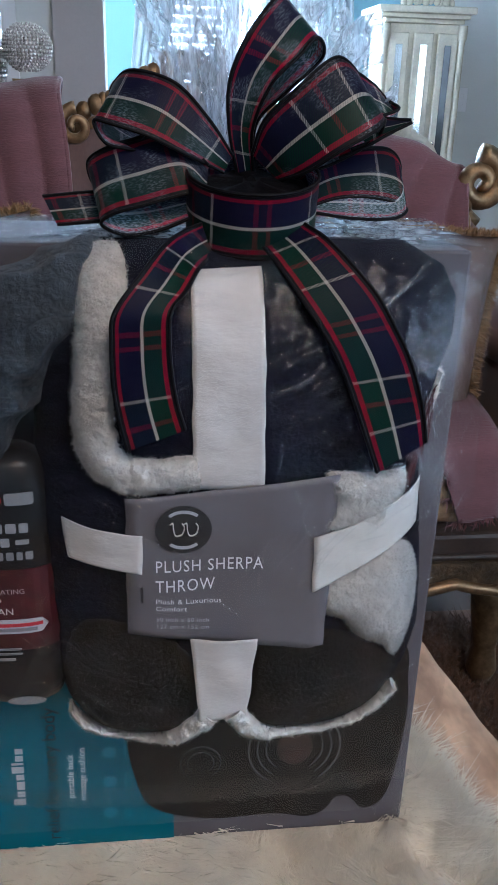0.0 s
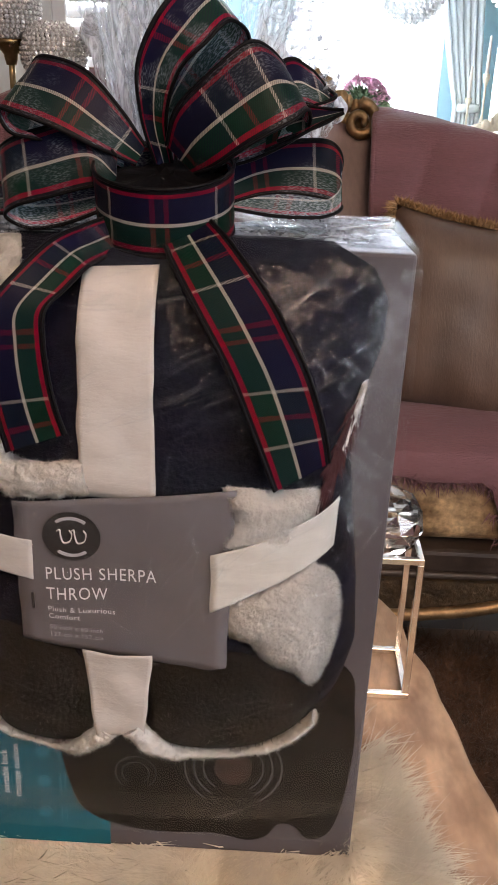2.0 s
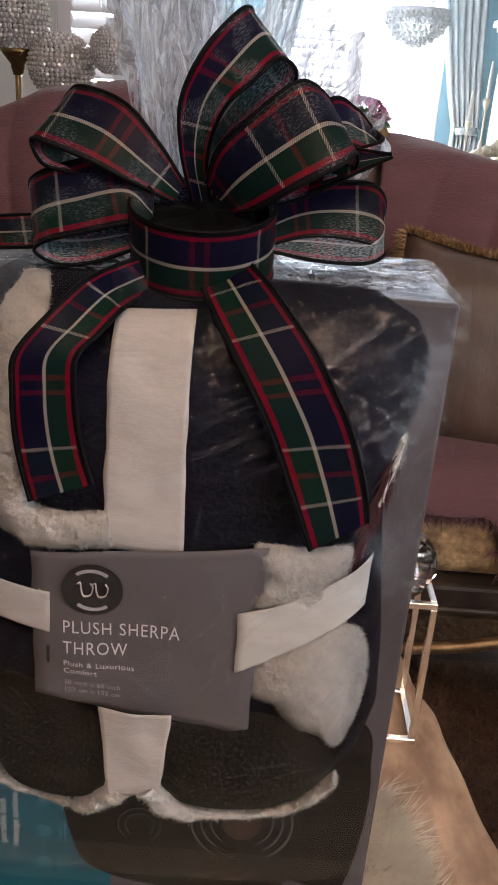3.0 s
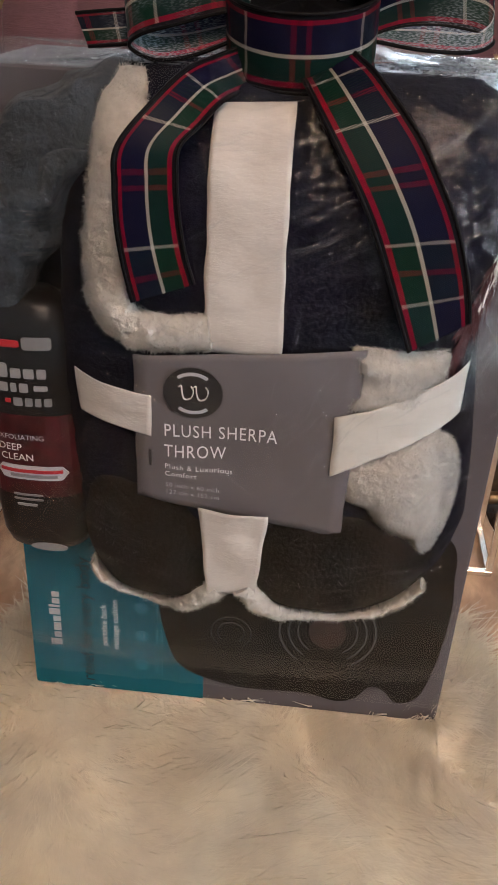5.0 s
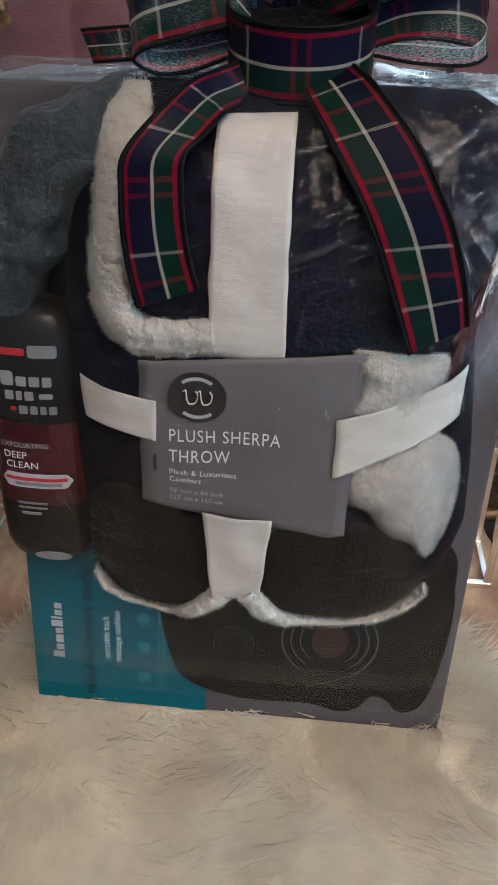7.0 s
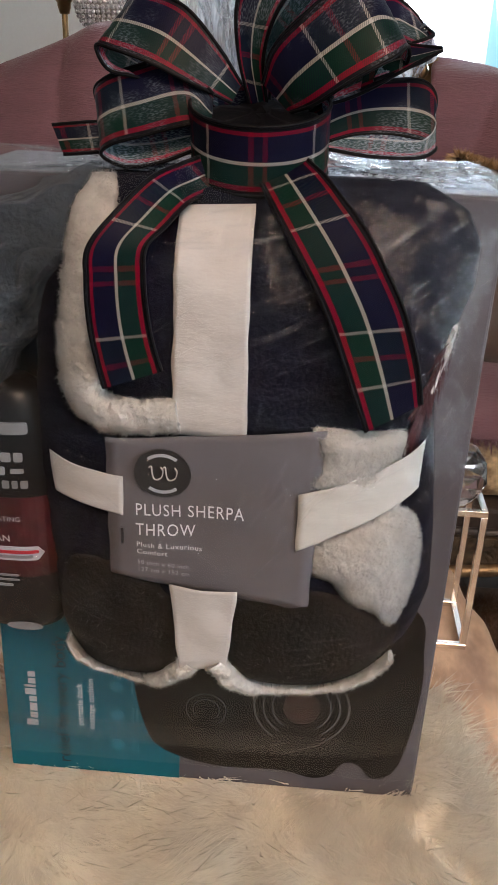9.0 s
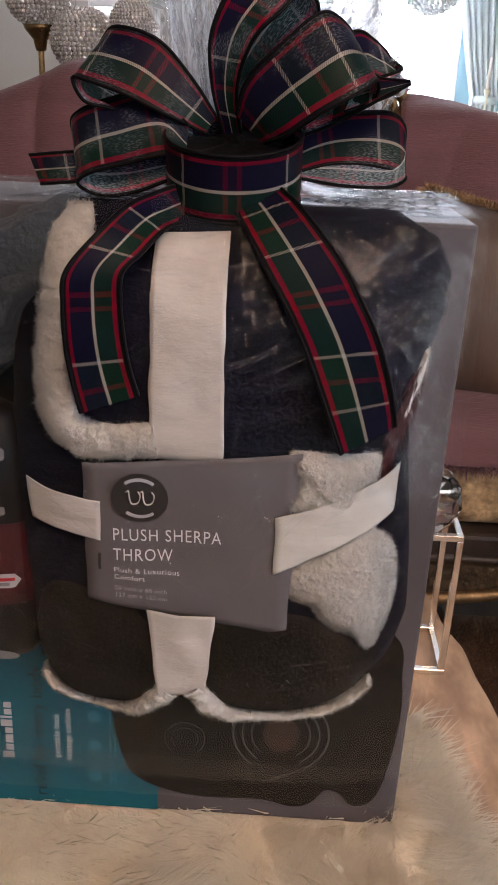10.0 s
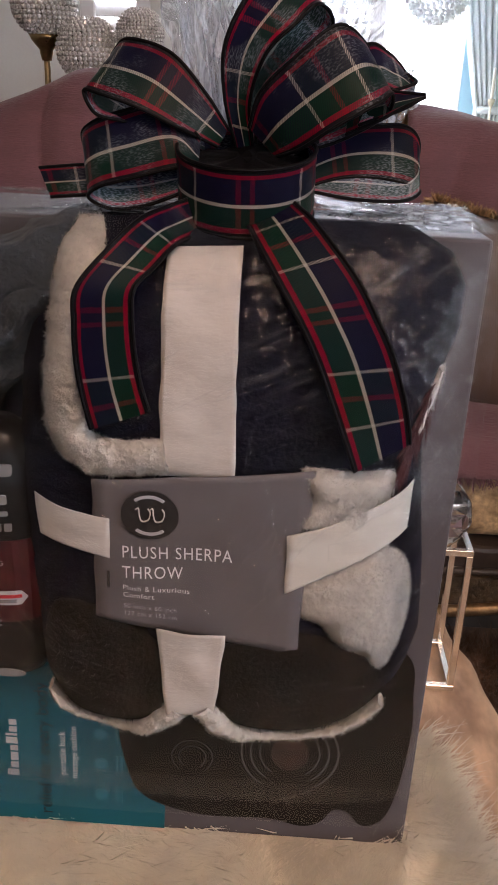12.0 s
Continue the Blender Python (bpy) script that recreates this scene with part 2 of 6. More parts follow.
M_BOTTLE = surface("charcoal_plastic", (0.013, 0.0125, 0.013), 0.35, spread=0.1, coarse=8, fine=300, bump=0.03, spec=0.25)
M_BOTTLE_RED = surface("dark_red_print", (0.055, 0.005, 0.009), 0.35, spread=0.5, coarse=25, fine=120, bump=0.02)
M_RED_INK = surface("red_ink", (0.42, 0.02, 0.03), 0.4, spread=0.05, bump=0)
M_MARK_INK = surface("dull_white_ink", (0.27, 0.27, 0.28), 0.4, spread=0.1, bump=0)
M_GREY_INK_AND_HIGHLIGHT = surface("grey_ink_and_highlight", (0.20, 0.20, 0.21), 0.4, spread=0.05, bump=0)
M_TOWEL = surface("slate_plush", (0.034, 0.045, 0.058), 0.9, spread=0.5, coarse=22, fine=200, bump=0.9, depth=0.004, sheen=0.1)
M_FILM = film_material("clear_film", 0.016, 0.13, 0.05, 0.30, 70, (0.10, 1, 1.7), 22)
M_FILM_CREASE = film_material("folded_film", 0.035, 0.22, 0.16, 0.4, 60, (1, 1, 1), 0.0, 0.008)
M_FILM_LID = film_material("lid_film", 0.03, 0.20, 0.12, 0.9, 46, (1.6, 0.5, 0.8), 0.0, 0.05)
M_FILM_TOP = film_material("creased_film", 0.05, 0.20, 0.14, 0.8, 34, (2.6, 2.6, 0.4), 0.0, 0.32)
M_FUR = surface("ivory_fur", (0.93, 0.86, 0.74), 0.6, spread=0.10, coarse=22, fine=60, bump=0, sheen=0.2, translucent=0.5)
M_PELT = surface("pelt", (0.86, 0.79, 0.67), 0.9, spread=0.15, coarse=15, fine=90, bump=0.8, depth=0.008)
M_TABLE = surface("mottled_wood", (0.46, 0.27, 0.16), 0.4, spread=0.3, coarse=17, fine=60, bump=0.25, depth=0.003, stretch=(1.5, 0.7, 1), second=(0.74, 0.50, 0.32), coat=0.15)
M_TABLE_LEG = surface("dark_stump", (0.10, 0.065, 0.04), 0.6, spread=0.3, coarse=10, fine=60, bump=0.4)
M_CHROME = surface("brushed_chrome", (0.78, 0.76, 0.72), 0.16, metal=1.0, spread=0.06, coarse=20, fine=300, bump=0.05)
M_CRYSTAL = clear_glass("crystal", (1, 0.98, 0.97), 0.0, 1.6)
M_MIRROR = surface("mirror", (0.86, 0.88, 0.88), 0.04, metal=1.0, spread=0.02, bump=0)
M_GILT = surface("aged_gilt", (0.27, 0.17, 0.085), 0.42, metal=0.8, spread=0.4, coarse=25, fine=120, bump=0.4, depth=0.002)
M_APRON = surface("dark_gilt", (0.075, 0.048, 0.024), 0.45, metal=0.5, spread=0.5, coarse=30, fine=110, bump=0.9, depth=0.006)
M_DARKWOOD = surface("dark_carved_wood", (0.045, 0.030, 0.022), 0.4, spread=0.4, coarse=14, fine=90, bump=0.3)
M_SOFA = surface("taupe_mauve_satin", (0.16, 0.095, 0.085), 0.5, spread=0.2, coarse=5, fine=140, bump=0.2, sheen=0.3, stretch=(1, 1, 0.2))
M_BROCADE = surface("gold_brocade", (0.34, 0.18, 0.075), 0.42, spread=0.6, coarse=22, fine=120, bump=0.4, second=(0.80, 0.54, 0.29))
M_MAUVE = surface("mauve_knit", (0.165, 0.072, 0.080), 0.9, spread=0.15, coarse=10, fine=220, bump=0.6, depth=0.003, stretch=(0.35, 1, 2.5), sheen=0.25)
M_PILLOW = surface("taupe_satin", (0.105, 0.064, 0.045), 0.45, spread=0.22, coarse=7, fine=160, bump=0.25, stretch=(4, 1, 0.35), sheen=0.03)
M_FRINGE = surface("gold_fringe", (0.40, 0.235, 0.10), 0.6, spread=0.35, coarse=60, fine=300, bump=0.3, island=True)
M_SHAG = surface("brown_shag", (0.17, 0.085, 0.045), 0.75, spread=0.4, coarse=14, fine=70, bump=0, sheen=0.2, island=True)
M_FLOOR = surface("dark_floor_boards", (0.055, 0.034, 0.022), 0.35, spread=0.3, coarse=3, fine=40, bump=0.1, stretch=(6, 0.6, 1))
M_WALL = surface("pale_grey_paint", (0.68, 0.70, 0.68), 0.8, spread=0.04, coarse=2, fine=120, bump=0.08)
M_WALL_END_SHADE = surface("taupe_wall_shade", (0.46, 0.43, 0.42), 0.8, spread=0.04, coarse=2, fine=120, bump=0.08)
M_WALL_BLUE = surface("blue_paint", (0.26, 0.44, 0.53), 0.8, spread=0.05, coarse=2, fine=120, bump=0.08)
M_WHITE = surface("white_paint", (0.78, 0.79, 0.80), 0.5, spread=0.03, coarse=4, fine=100, bump=0.04)
M_CEIL = surface("ceiling_paint", (0.72, 0.72, 0.71), 0.9, spread=0.03, coarse=2, fine=100, bump=0.05)
M_CURTAIN = surface("pale_curtain", (0.52, 0.58, 0.60), 0.8, spread=0.06, coarse=8, fine=200, bump=0.15, translucent=0.22)
M_CABINET = surface("champagne_paint", (0.72, 0.67, 0.54), 0.4, metal=0.1, spread=0.15, coarse=8, fine=90, bump=0.15)
M_DARKGLASS = surface("dark_glass", (0.05, 0.055, 0.055), 0.08, spread=0.2, coarse=3, bump=0)
M_CANDLE = surface("ivory_wax", (0.80, 0.78, 0.72), 0.5, spread=0.04, bump=0)
M_LEAF = surface("dusty_leaves", (0.12, 0.19, 0.10), 0.6, spread=0.3, bump=0, island=True)
M_PETAL = surface("pink_petals", (0.62, 0.34, 0.46), 0.7, spread=0.25, coarse=30, bump=0, island=True)
M_DAY = glow("bright_day", (0.86, 0.94, 1.0), 5.0)
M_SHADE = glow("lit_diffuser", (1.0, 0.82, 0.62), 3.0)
M_BURGUNDY = surface("burgundy_fringe", (0.045, 0.006, 0.009), 0.7, spread=0.3, bump=0.1)


# ---- mesh helpers ----
def thing(name, base, label, category, group="", kind=""):
    ob = new(name)
    ob.location = base
    ob.empty_display_size = 0.05
    return tagged(ob, label, category, group, kind)


def world_base(ob):
    p = Vector((0, 0, 0))
    while ob:
        p += ob.location
        ob = ob.parent
    return p


def link_mesh(name, me, material, parent, label="", smooth=True, at=None):
    for k in (material if isinstance(material, (list, tuple)) else [material]):
        me.materials.append(k)
    if smooth:
        me.polygons.foreach_set("use_smooth", [True] * len(me.polygons))
    ob = new(name, me)
    base = world_base(parent) if parent else Vector((0, 0, 0))
    if at is not None:
        base = Vector(at)
    if base.length:
        me.transform(Matrix.Translation(-base))
    if parent:
        ob.parent = parent
        if at is not None:
            ob.location = base - world_base(parent)
    elif at is not None:
        ob.location = base
    if label:
        ob["label"] = label
    return ob


def part(name, bm, material, parent, label="", smooth=True, at=None):
    bmesh.ops.recalc_face_normals(bm, faces=bm.faces)
    me = bpy.data.meshes.new(name)
    bm.to_mesh(me)
    bm.free()
    return link_mesh(name, me, material, parent, label, smooth, at)


def pydata(name, verts, faces, material, parent, label="", smooth=True):
    me = bpy.data.meshes.new(name)
    me.from_pydata(verts, [], faces)
    me.update()
    return link_mesh(name, me, material, parent, label, smooth)


def box(bm, lo, hi, bevel=0.0, seg=2):
    g = bmesh.ops.create_cube(bm, size=1.0)["verts"]
    lo, hi = Vector(lo), Vector(hi)
    for v in g:
        v.co = Vector((lo[k] + (v.co[k] + 0.5) * (hi[k] - lo[k]) for k in range(3)))
    if bevel:
        es = list({e for v in g for e in v.link_edges})
        bmesh.ops.bevel(bm, geom=es, offset=bevel, segments=seg, affect="EDGES", profile=0.5)
    return bm


def boxed(name, lo, hi, material, parent, bevel=0.003, label="", seg=2):
    return part(name, box(bmesh.new(), lo, hi, bevel, seg), material, parent, label, smooth=False)


def spline(rows, n):
    """Catmull-Rom through rows of equal length, n samples."""
    r = np.array(rows, float)
    p = np.vstack([2 * r[0] - r[1], r, 2 * r[-1] - r[-2]])
    out = []
    for t in np.linspace(0, len(r) - 1 - 1e-9, n):
        i, f = int(t), t - int(t)
        a, b, c, d = p[i:i + 4]
        out.append(0.5 * (2 * b + (c - a) * f + (2 * a - 5 * b + 4 * c - d) * f * f + (3 * b - a - 3 * c + d) * f ** 3))
    return np.array(out)


def grid_faces(nu, nv, start=0, close=False):
    fs = []
    for i in range(nu - 1):
        for j in range(nv - 1 if not close else nv):
            k = (j + 1) % nv
            fs.append((start + i * nv + j, start + i * nv + k, start + (i + 1) * nv + k, start + (i + 1) * nv + j))
    return fs


def tube_data(points, radii, sides=8, squash=1.0):
    p = np.array(points, float)
    r = np.broadcast_to(np.array(radii, float), (len(p),))
    tang = np.gradient(p, axis=0)
    up = Vector((0.0, 0.0, 1.0)) if abs(tang[0][2]) < 0.9 * np.linalg.norm(tang[0]) else Vector((0.0, 1.0, 0.0))
    verts = []
    for q, tv, rad in zip(p, tang, r):
        tv = Vector(tv).normalized()
        side = tv.cross(up).normalized()
        up = side.cross(tv).normalized()
        for k in range(sides):
            a = 2 * math.pi * k / sides
            verts.append(tuple(Vector(q) + side * math.cos(a) * rad + up * math.sin(a) * rad * squash))
    faces = grid_faces(len(p), sides, 0, True)
    faces += [tuple(range(sides))[::-1], tuple(range((len(p) - 1) * sides, len(p) * sides))]
    return verts, faces


def tube(name, points, radii, material, parent, label="", sides=8, squash=1.0):
    v, f = tube_data(points, radii, sides, squash)
    return pydata(name, v, f, material, parent, label)


def lathe(name, profile, at, material, parent, label="", sides=20, smooth=True):
    v = [(at[0] + r * math.cos(2 * math.pi * k / sides), at[1] + r * math.sin(2 * math.pi * k / sides), at[2] + z) for r, z in profile for k in range(sides)]
    f = grid_faces(len(profile), sides, 0, True) + [tuple(range(sides))[::-1], tuple(range((len(profile) - 1) * sides, len(profile) * sides))]
    return pydata(name, v, f, material, parent, label, smooth)


def strands(name, roots, ways, lengths, widths, material, parent, bend=0.35, label="", seed=3, facing=None, fluff=0.25, soften=False):
    """Tapered hair blades, joined in one mesh."""
    rng = np.random.default_rng(seed)
    n = len(roots)
    d = ways / np.linalg.norm(ways, axis=1, keepdims=True)
    s = np.cross(d, rng.normal(size=(n, 3)) if facing is None else np.broadcast_to(np.array(facing, float), (n, 3)) + fluff * rng.normal(size=(n, 3)))
    s /= np.linalg.norm(s, axis=1, keepdims=True) + 1e-9
    if soften:
        soft = np.broadcast_to(np.array(facing, float), (n, 3)) + 0.6 * d
        soft = soft / np.linalg.norm(soft, axis=1, keepdims=True)
        s = np.where((np.cross(s, d) * soft).sum(axis=1, keepdims=True) < 0, -s, s)
    sag = np.array((0, 0, -1.0)) * bend + rng.normal(size=(n, 3)) * 0.25
    L, W = lengths[:, None], widths[:, None]
    a, b = roots - s * W / 2, roots + s * W / 2
    m1 = roots + d * L * 0.5 + sag * L * 0.10
    c, e = m1 - s * W * 0.4, m1 + s * W * 0.4
    tip = roots + d * L + sag * L * 0.38
    v = np.stack([a, b, c, e, tip], 1).reshape(-1, 3)
    k = np.arange(n)[:, None] * 5
    quads = (k + np.array([[0, 1, 3, 2]])).tolist()
    tris = (k + np.array([[2, 3, 4]])).tolist()
    ob = pydata(name, v.tolist(), quads + tris, material, parent, label)
    if soften:
        ob.data.normals_split_custom_set_from_vertices(np.repeat(soft, 5, axis=0).tolist())
    ob["kind"] = "stuff"
    return ob


def wave(x, y, s, seed=0.0):
    return noise.noise(Vector((x * s + seed, y * s - seed, seed * 1.7)))


# ---- room ----
def slab(name, lo, hi, material, label, kind="structure", category="wall"):
    ob = part(name, box(bmesh.new(), lo, hi), material, None, "", smooth=False)
    return tagged(ob, label, category, "", kind)


def wall_with_hole(name, x0, x1, y0, y1, hole, material, label, top=2.7):
    """A wall along x from y0 to y1 thick, with one opening (hx0, hx1, hz0, hz1)."""
    hx0, hx1, hz0, hz1 = hole
    bm = bmesh.new()
    for lo, hi in (((x0, y0, 0), (hx0, y1, top)), ((hx1, y0, 0), (x1, y1, top)), ((hx0, y0, 0), (hx1, y1, hz0)), ((hx0, y0, hz1), (hx1, y1, top))):
        box(bm, lo, hi)
    bmesh.ops.remove_doubles(bm, verts=bm.verts, dist=0.0001)
    return tagged(part(name, bm, material, None, "", False), label, "wall", "", "structure")


slab("floor", (-3.2, -3.2, -0.1), (3.4, 5.5, 0.0), M_FLOOR, "dark brown wooden floor boards", category="floor")
slab("ceiling", (-3.2, -3.2, 2.7), (3.4, 5.5, 2.8), M_CEIL, "plain white painted ceiling", category="ceiling")
slab("wall_south", (-3.2, -3.2, 0), (3.4, -3.05, 2.7), M_WALL, "plain pale grey wall behind the seats")
slab("wall_west", (-3.2, -3.05, 0), (-3.05, 5.5, 2.7), M_WALL, "plain pale grey side wall")
bm = bmesh.new()
for lo, hi in (((3.25, -3.05, 0), (3.4, -2.1, 2.7)), ((3.25, -0.8, 0), (3.4, 5.5, 2.7)), ((3.25, -2.1, 0), (3.4, -0.8, 0.75)), ((3.25, -2.1, 2.3), (3.4, -0.8, 2.7))):
    box(bm, lo, hi)
tagged(part("wall_east", bm, M_WALL, None, "", False), "plain pale grey side wall with a daylight window", "wall", "", "structure")
wall_with_hole("wall_partition", -3.05, -0.30, 3.05, 3.20, (-0.62, -0.405, 0.75, 2.2), M_WALL, "pale grey wall with a narrow shuttered window")
# end of the pale partition: how it is lit is put in as taupe
slab("wall_pier", (-0.298, 3.03, 0), (-0.15, 3.22, 2.7), M_WALL_END_SHADE, "wall end beside the opening, its lighting put in as taupe")
wall_with_hole("wall_north", -3.05, 3.25, 5.2, 5.35, (0.02, 0.90, 0.55, 2.45), M_WALL_BLUE, "blue painted dining room wall with a tall window")
slab("wall_return", (1.44, 4.75, 0), (3.25, 4.85, 2.7), M_WALL, "pale grey green wall beside the display cabinet")


def window_unit(name, x0, x1, z0, z1, y, mullions, slats, label):
    w = thing(name, ((x0 + x1) / 2, y, z0), label, "window", "", "structure")
    bm = bmesh.new()
    for lo, hi in (((x0, y - 0.03, z0), (x0 + 0.045, y + 0.05, z1)), ((x1 - 0.045, y - 0.03, z0), (x1, y + 0.05, z1)),
                   ((x0 + 0.045, y - 0.03, z0), (x1 - 0.045, y + 0.05, z0 + 0.06)), ((x0 + 0.045, y - 0.03, z1 - 0.06), (x1 - 0.045, y + 0.05, z1))):
        box(bm, lo, hi, 0.004, 1)
    part("window_frame", bm, M_WHITE, w, smooth=False)
    for mx, mw in mullions:
        boxed("mullion", (mx - mw / 2, y - 0.04, z0 + 0.05), (mx + mw / 2, y + 0.05, z1 - 0.05), M_WHITE, w, 0.005)
    boxed("window_sill", (x0 - 0.03, y - 0.10, z0 - 0.03), (x1 + 0.03, y - 0.032, z0), M_WHITE, w, 0.005)
    for s0, s1 in slats:
        z = z0 + 0.09
        me = None
        while z < z1 - 0.09:
            if me is None:
                bm = bmesh.new()
                box(bm, (s0, -0.022, -0.003), (s1, 0.022, 0.003), 0.002, 1)
                bmesh.ops.rotate(bm, cent=(0, 0, 0), matrix=Matrix.Rotation(radians(62), 3, "X"), verts=bm.verts)
                me = bpy.data.meshes.new("slat")
                bm.to_mesh(me)
                bm.free()
                me.materials.append(M_WHITE)
            ob = new("slat", me)
            ob.parent = w
            ob.location = Vector((0, y - 0.01, z)) - w.location
            z += 0.045
    pane = part("pane", box(bmesh.new(), (x0 + 0.04, y + 0.055, z0 + 0.05), (x1 - 0.04, y + 0.060, z1 - 0.05)), M_PANE, w, smooth=False)
    pane.visible_shadow = False
    return w


M_PANE = clear_glass("window_glass", (1, 1, 1), 0.0, 1.45)
window_unit("window_1", 0.02, 0.90, 0.55, 2.45, 5.23, [(0.43, 0.085)], [(0.07, 0.385)], "tall white window with half-open slatted shutters, blown out by daylight")
window_unit("window_2", -0.62, -0.405, 0.75, 2.2, 3.08, [], [(-0.575, -0.45)], "narrow white window with closed slatted shutters")
slab("backdrop", (-2.5, 6.6, -0.5), (3.5, 6.65, 4.0), M_DAY, "bright overcast daylight outside the windows", category="backdrop")
slab("backdrop_east", (4.2, -3.5, -0.5), (4.25, 1.0, 4.0), M_DAY, "bright overcast daylight outside the side window", category="backdrop")
slab("backdrop_side", (-1.2, 3.75, 0.3), (-0.32, 3.78, 2.5), M_DAY, "bright daylight outside the narrow window", category="backdrop")


def curtain(x_top, x_tie, w_top, w_tie, y, label, folds):
    c = thing("curtain", (x_top, y, 0.05), label, "curtain", "window curtains")
    nu, nv = 40, 60
    verts = []
    for i in range(nu):
        z = 2.5 - 2.50 * i / (nu - 1)
        f = min(1.0, max(0.0, (2.5 - z) / 1.55)) ** 1.6
        if z < 0.95:
            f = 1.0 - 0.25 * (0.95 - z)
        cx, w = x_top + (x_tie - x_top) * f, w_top + (w_tie - w_top) * f
        for j in range(nv):
            t = j / (nv - 1) - 0.5
            verts.append((cx + t * w, y + 0.020 * math.sin(t * folds * 2 * math.pi + 2.0 * f) * (1 - 0.4 * f) + 0.012 * wave(t * 3, z, 2.0), z))
    ob = pydata("cloth", verts, grid_faces(nu, nv), M_CURTAIN, c)
    md = ob.modifiers.new("thickness", "SOLIDIFY")
    md.thickness = 0.004
    tube("rod", [(x_top - w_top * 0.7, y, 2.52), (x_top + w_top * 0.7, y, 2.52)], 0.012, M_CABINET, c)
    lathe("tie_band", [(w_tie * 0.42, -0.02), (w_tie * 0.46, 0.0), (w_tie * 0.42, 0.02)], (x_tie, y, 0.95), M_CURTAIN, c)
    return c


curtain(0.86, 1.03, 0.30, 0.14, 5.05, "pale blue grey curtain gathered aside beside the bright window", 6)
curtain(0.13, -0.06, 0.26, 0.14, 5.05, "pale blue grey curtain gathered aside at the shuttered window", 5)


# ---- low table, pelt and small stands ----
def table_edge(y, side):
    if side > 0:
        x = np.interp(y, [0.0, 0.5, 0.72, 0.85, 0.97, 1.05, 1.09, 1.15, 1.20], [0.35, 0.37, 0.36, 0.341, 0.316, 0.307, 0.295, 0.284, 0.262])
    else:
        x = np.interp(y, [0.0, 0.5, 0.8, 1.0, 1.15, 1.20], [-0.36, -0.40, -0.39, -0.37, -0.34, -0.30])
    return float(x) + 0.006 * wave(y, side, 14)


def low_table():
    t = thing("coffee_table", (0, 0.6, 0), "low table with a mottled tan live-edge wooden slab top", "table")
    ys = np.linspace(-0.05, 1.2, 70)
    ring = [(table_edge(y, 1), y) for y in ys] + [(table_edge(y, -1), y) for y in ys[::-1]]
    cx, cy = -0.02, 0.58
    verts, n = [], len(ring)
    for k, z in ((0.0, 0.448), (0.5, 0.449), (0.93, 0.449), (0.985, 0.447), (1.0, 0.438), (0.995, 0.41), (0.97, 0.392), (0.0, 0.392)):
        for x, y in ring:
            verts.append((cx + (x - cx) * k, cy + (y - cy) * k, z + (0.0015 * wave(x, y, 30) if z > 0.44 else 0)))
    pydata("slab_top", verts, grid_faces(8, n, 0, True), M_TABLE, t)
    for x, y in ((-0.24, 0.15), (0.22, 0.15), (-0.24, 1.0), (0.18, 1.0)):
        lathe("leg", [(0.05, 0), (0.045, 0.1), (0.036, 0.25), (0.045, 0.391)], (x, y, 0.0), M_TABLE_LEG, t)
    return t


low_table()


def fur_edge(a):
    """Radius of the pelt's outline round its middle, by angle."""
    c, s = math.cos(a), math.sin(a)
    rx = 0.268 if c > 0 else 0.235
    ry = 0.47 if s > 0 and c > 0 else 0.40 if s > 0 else 0.46
    r = 1.0 / (abs(c / rx) ** 2.6 + abs(s / ry) ** 2.6) ** (1 / 2.6)
    return r * (1 + 0.05 * math.sin(3 * a + 1) + 0.05 * wave(c, s, 3.1))


def pelt_height(x, y):
    press = min(1.0, max(0.0, (y - 0.64) / 0.09)) * min(1.0, max(0.0, (0.235 - abs(x - 0.008)) / 0.04)) * min(1.0, max(0.0, (0.95 - y) / 0.05))
    return 0.458 - 0.007 * press + (0.0125 - 0.0095 * press) * (wave(x, y, 9) + 0.6 * wave(x, y, 22, 3.0))


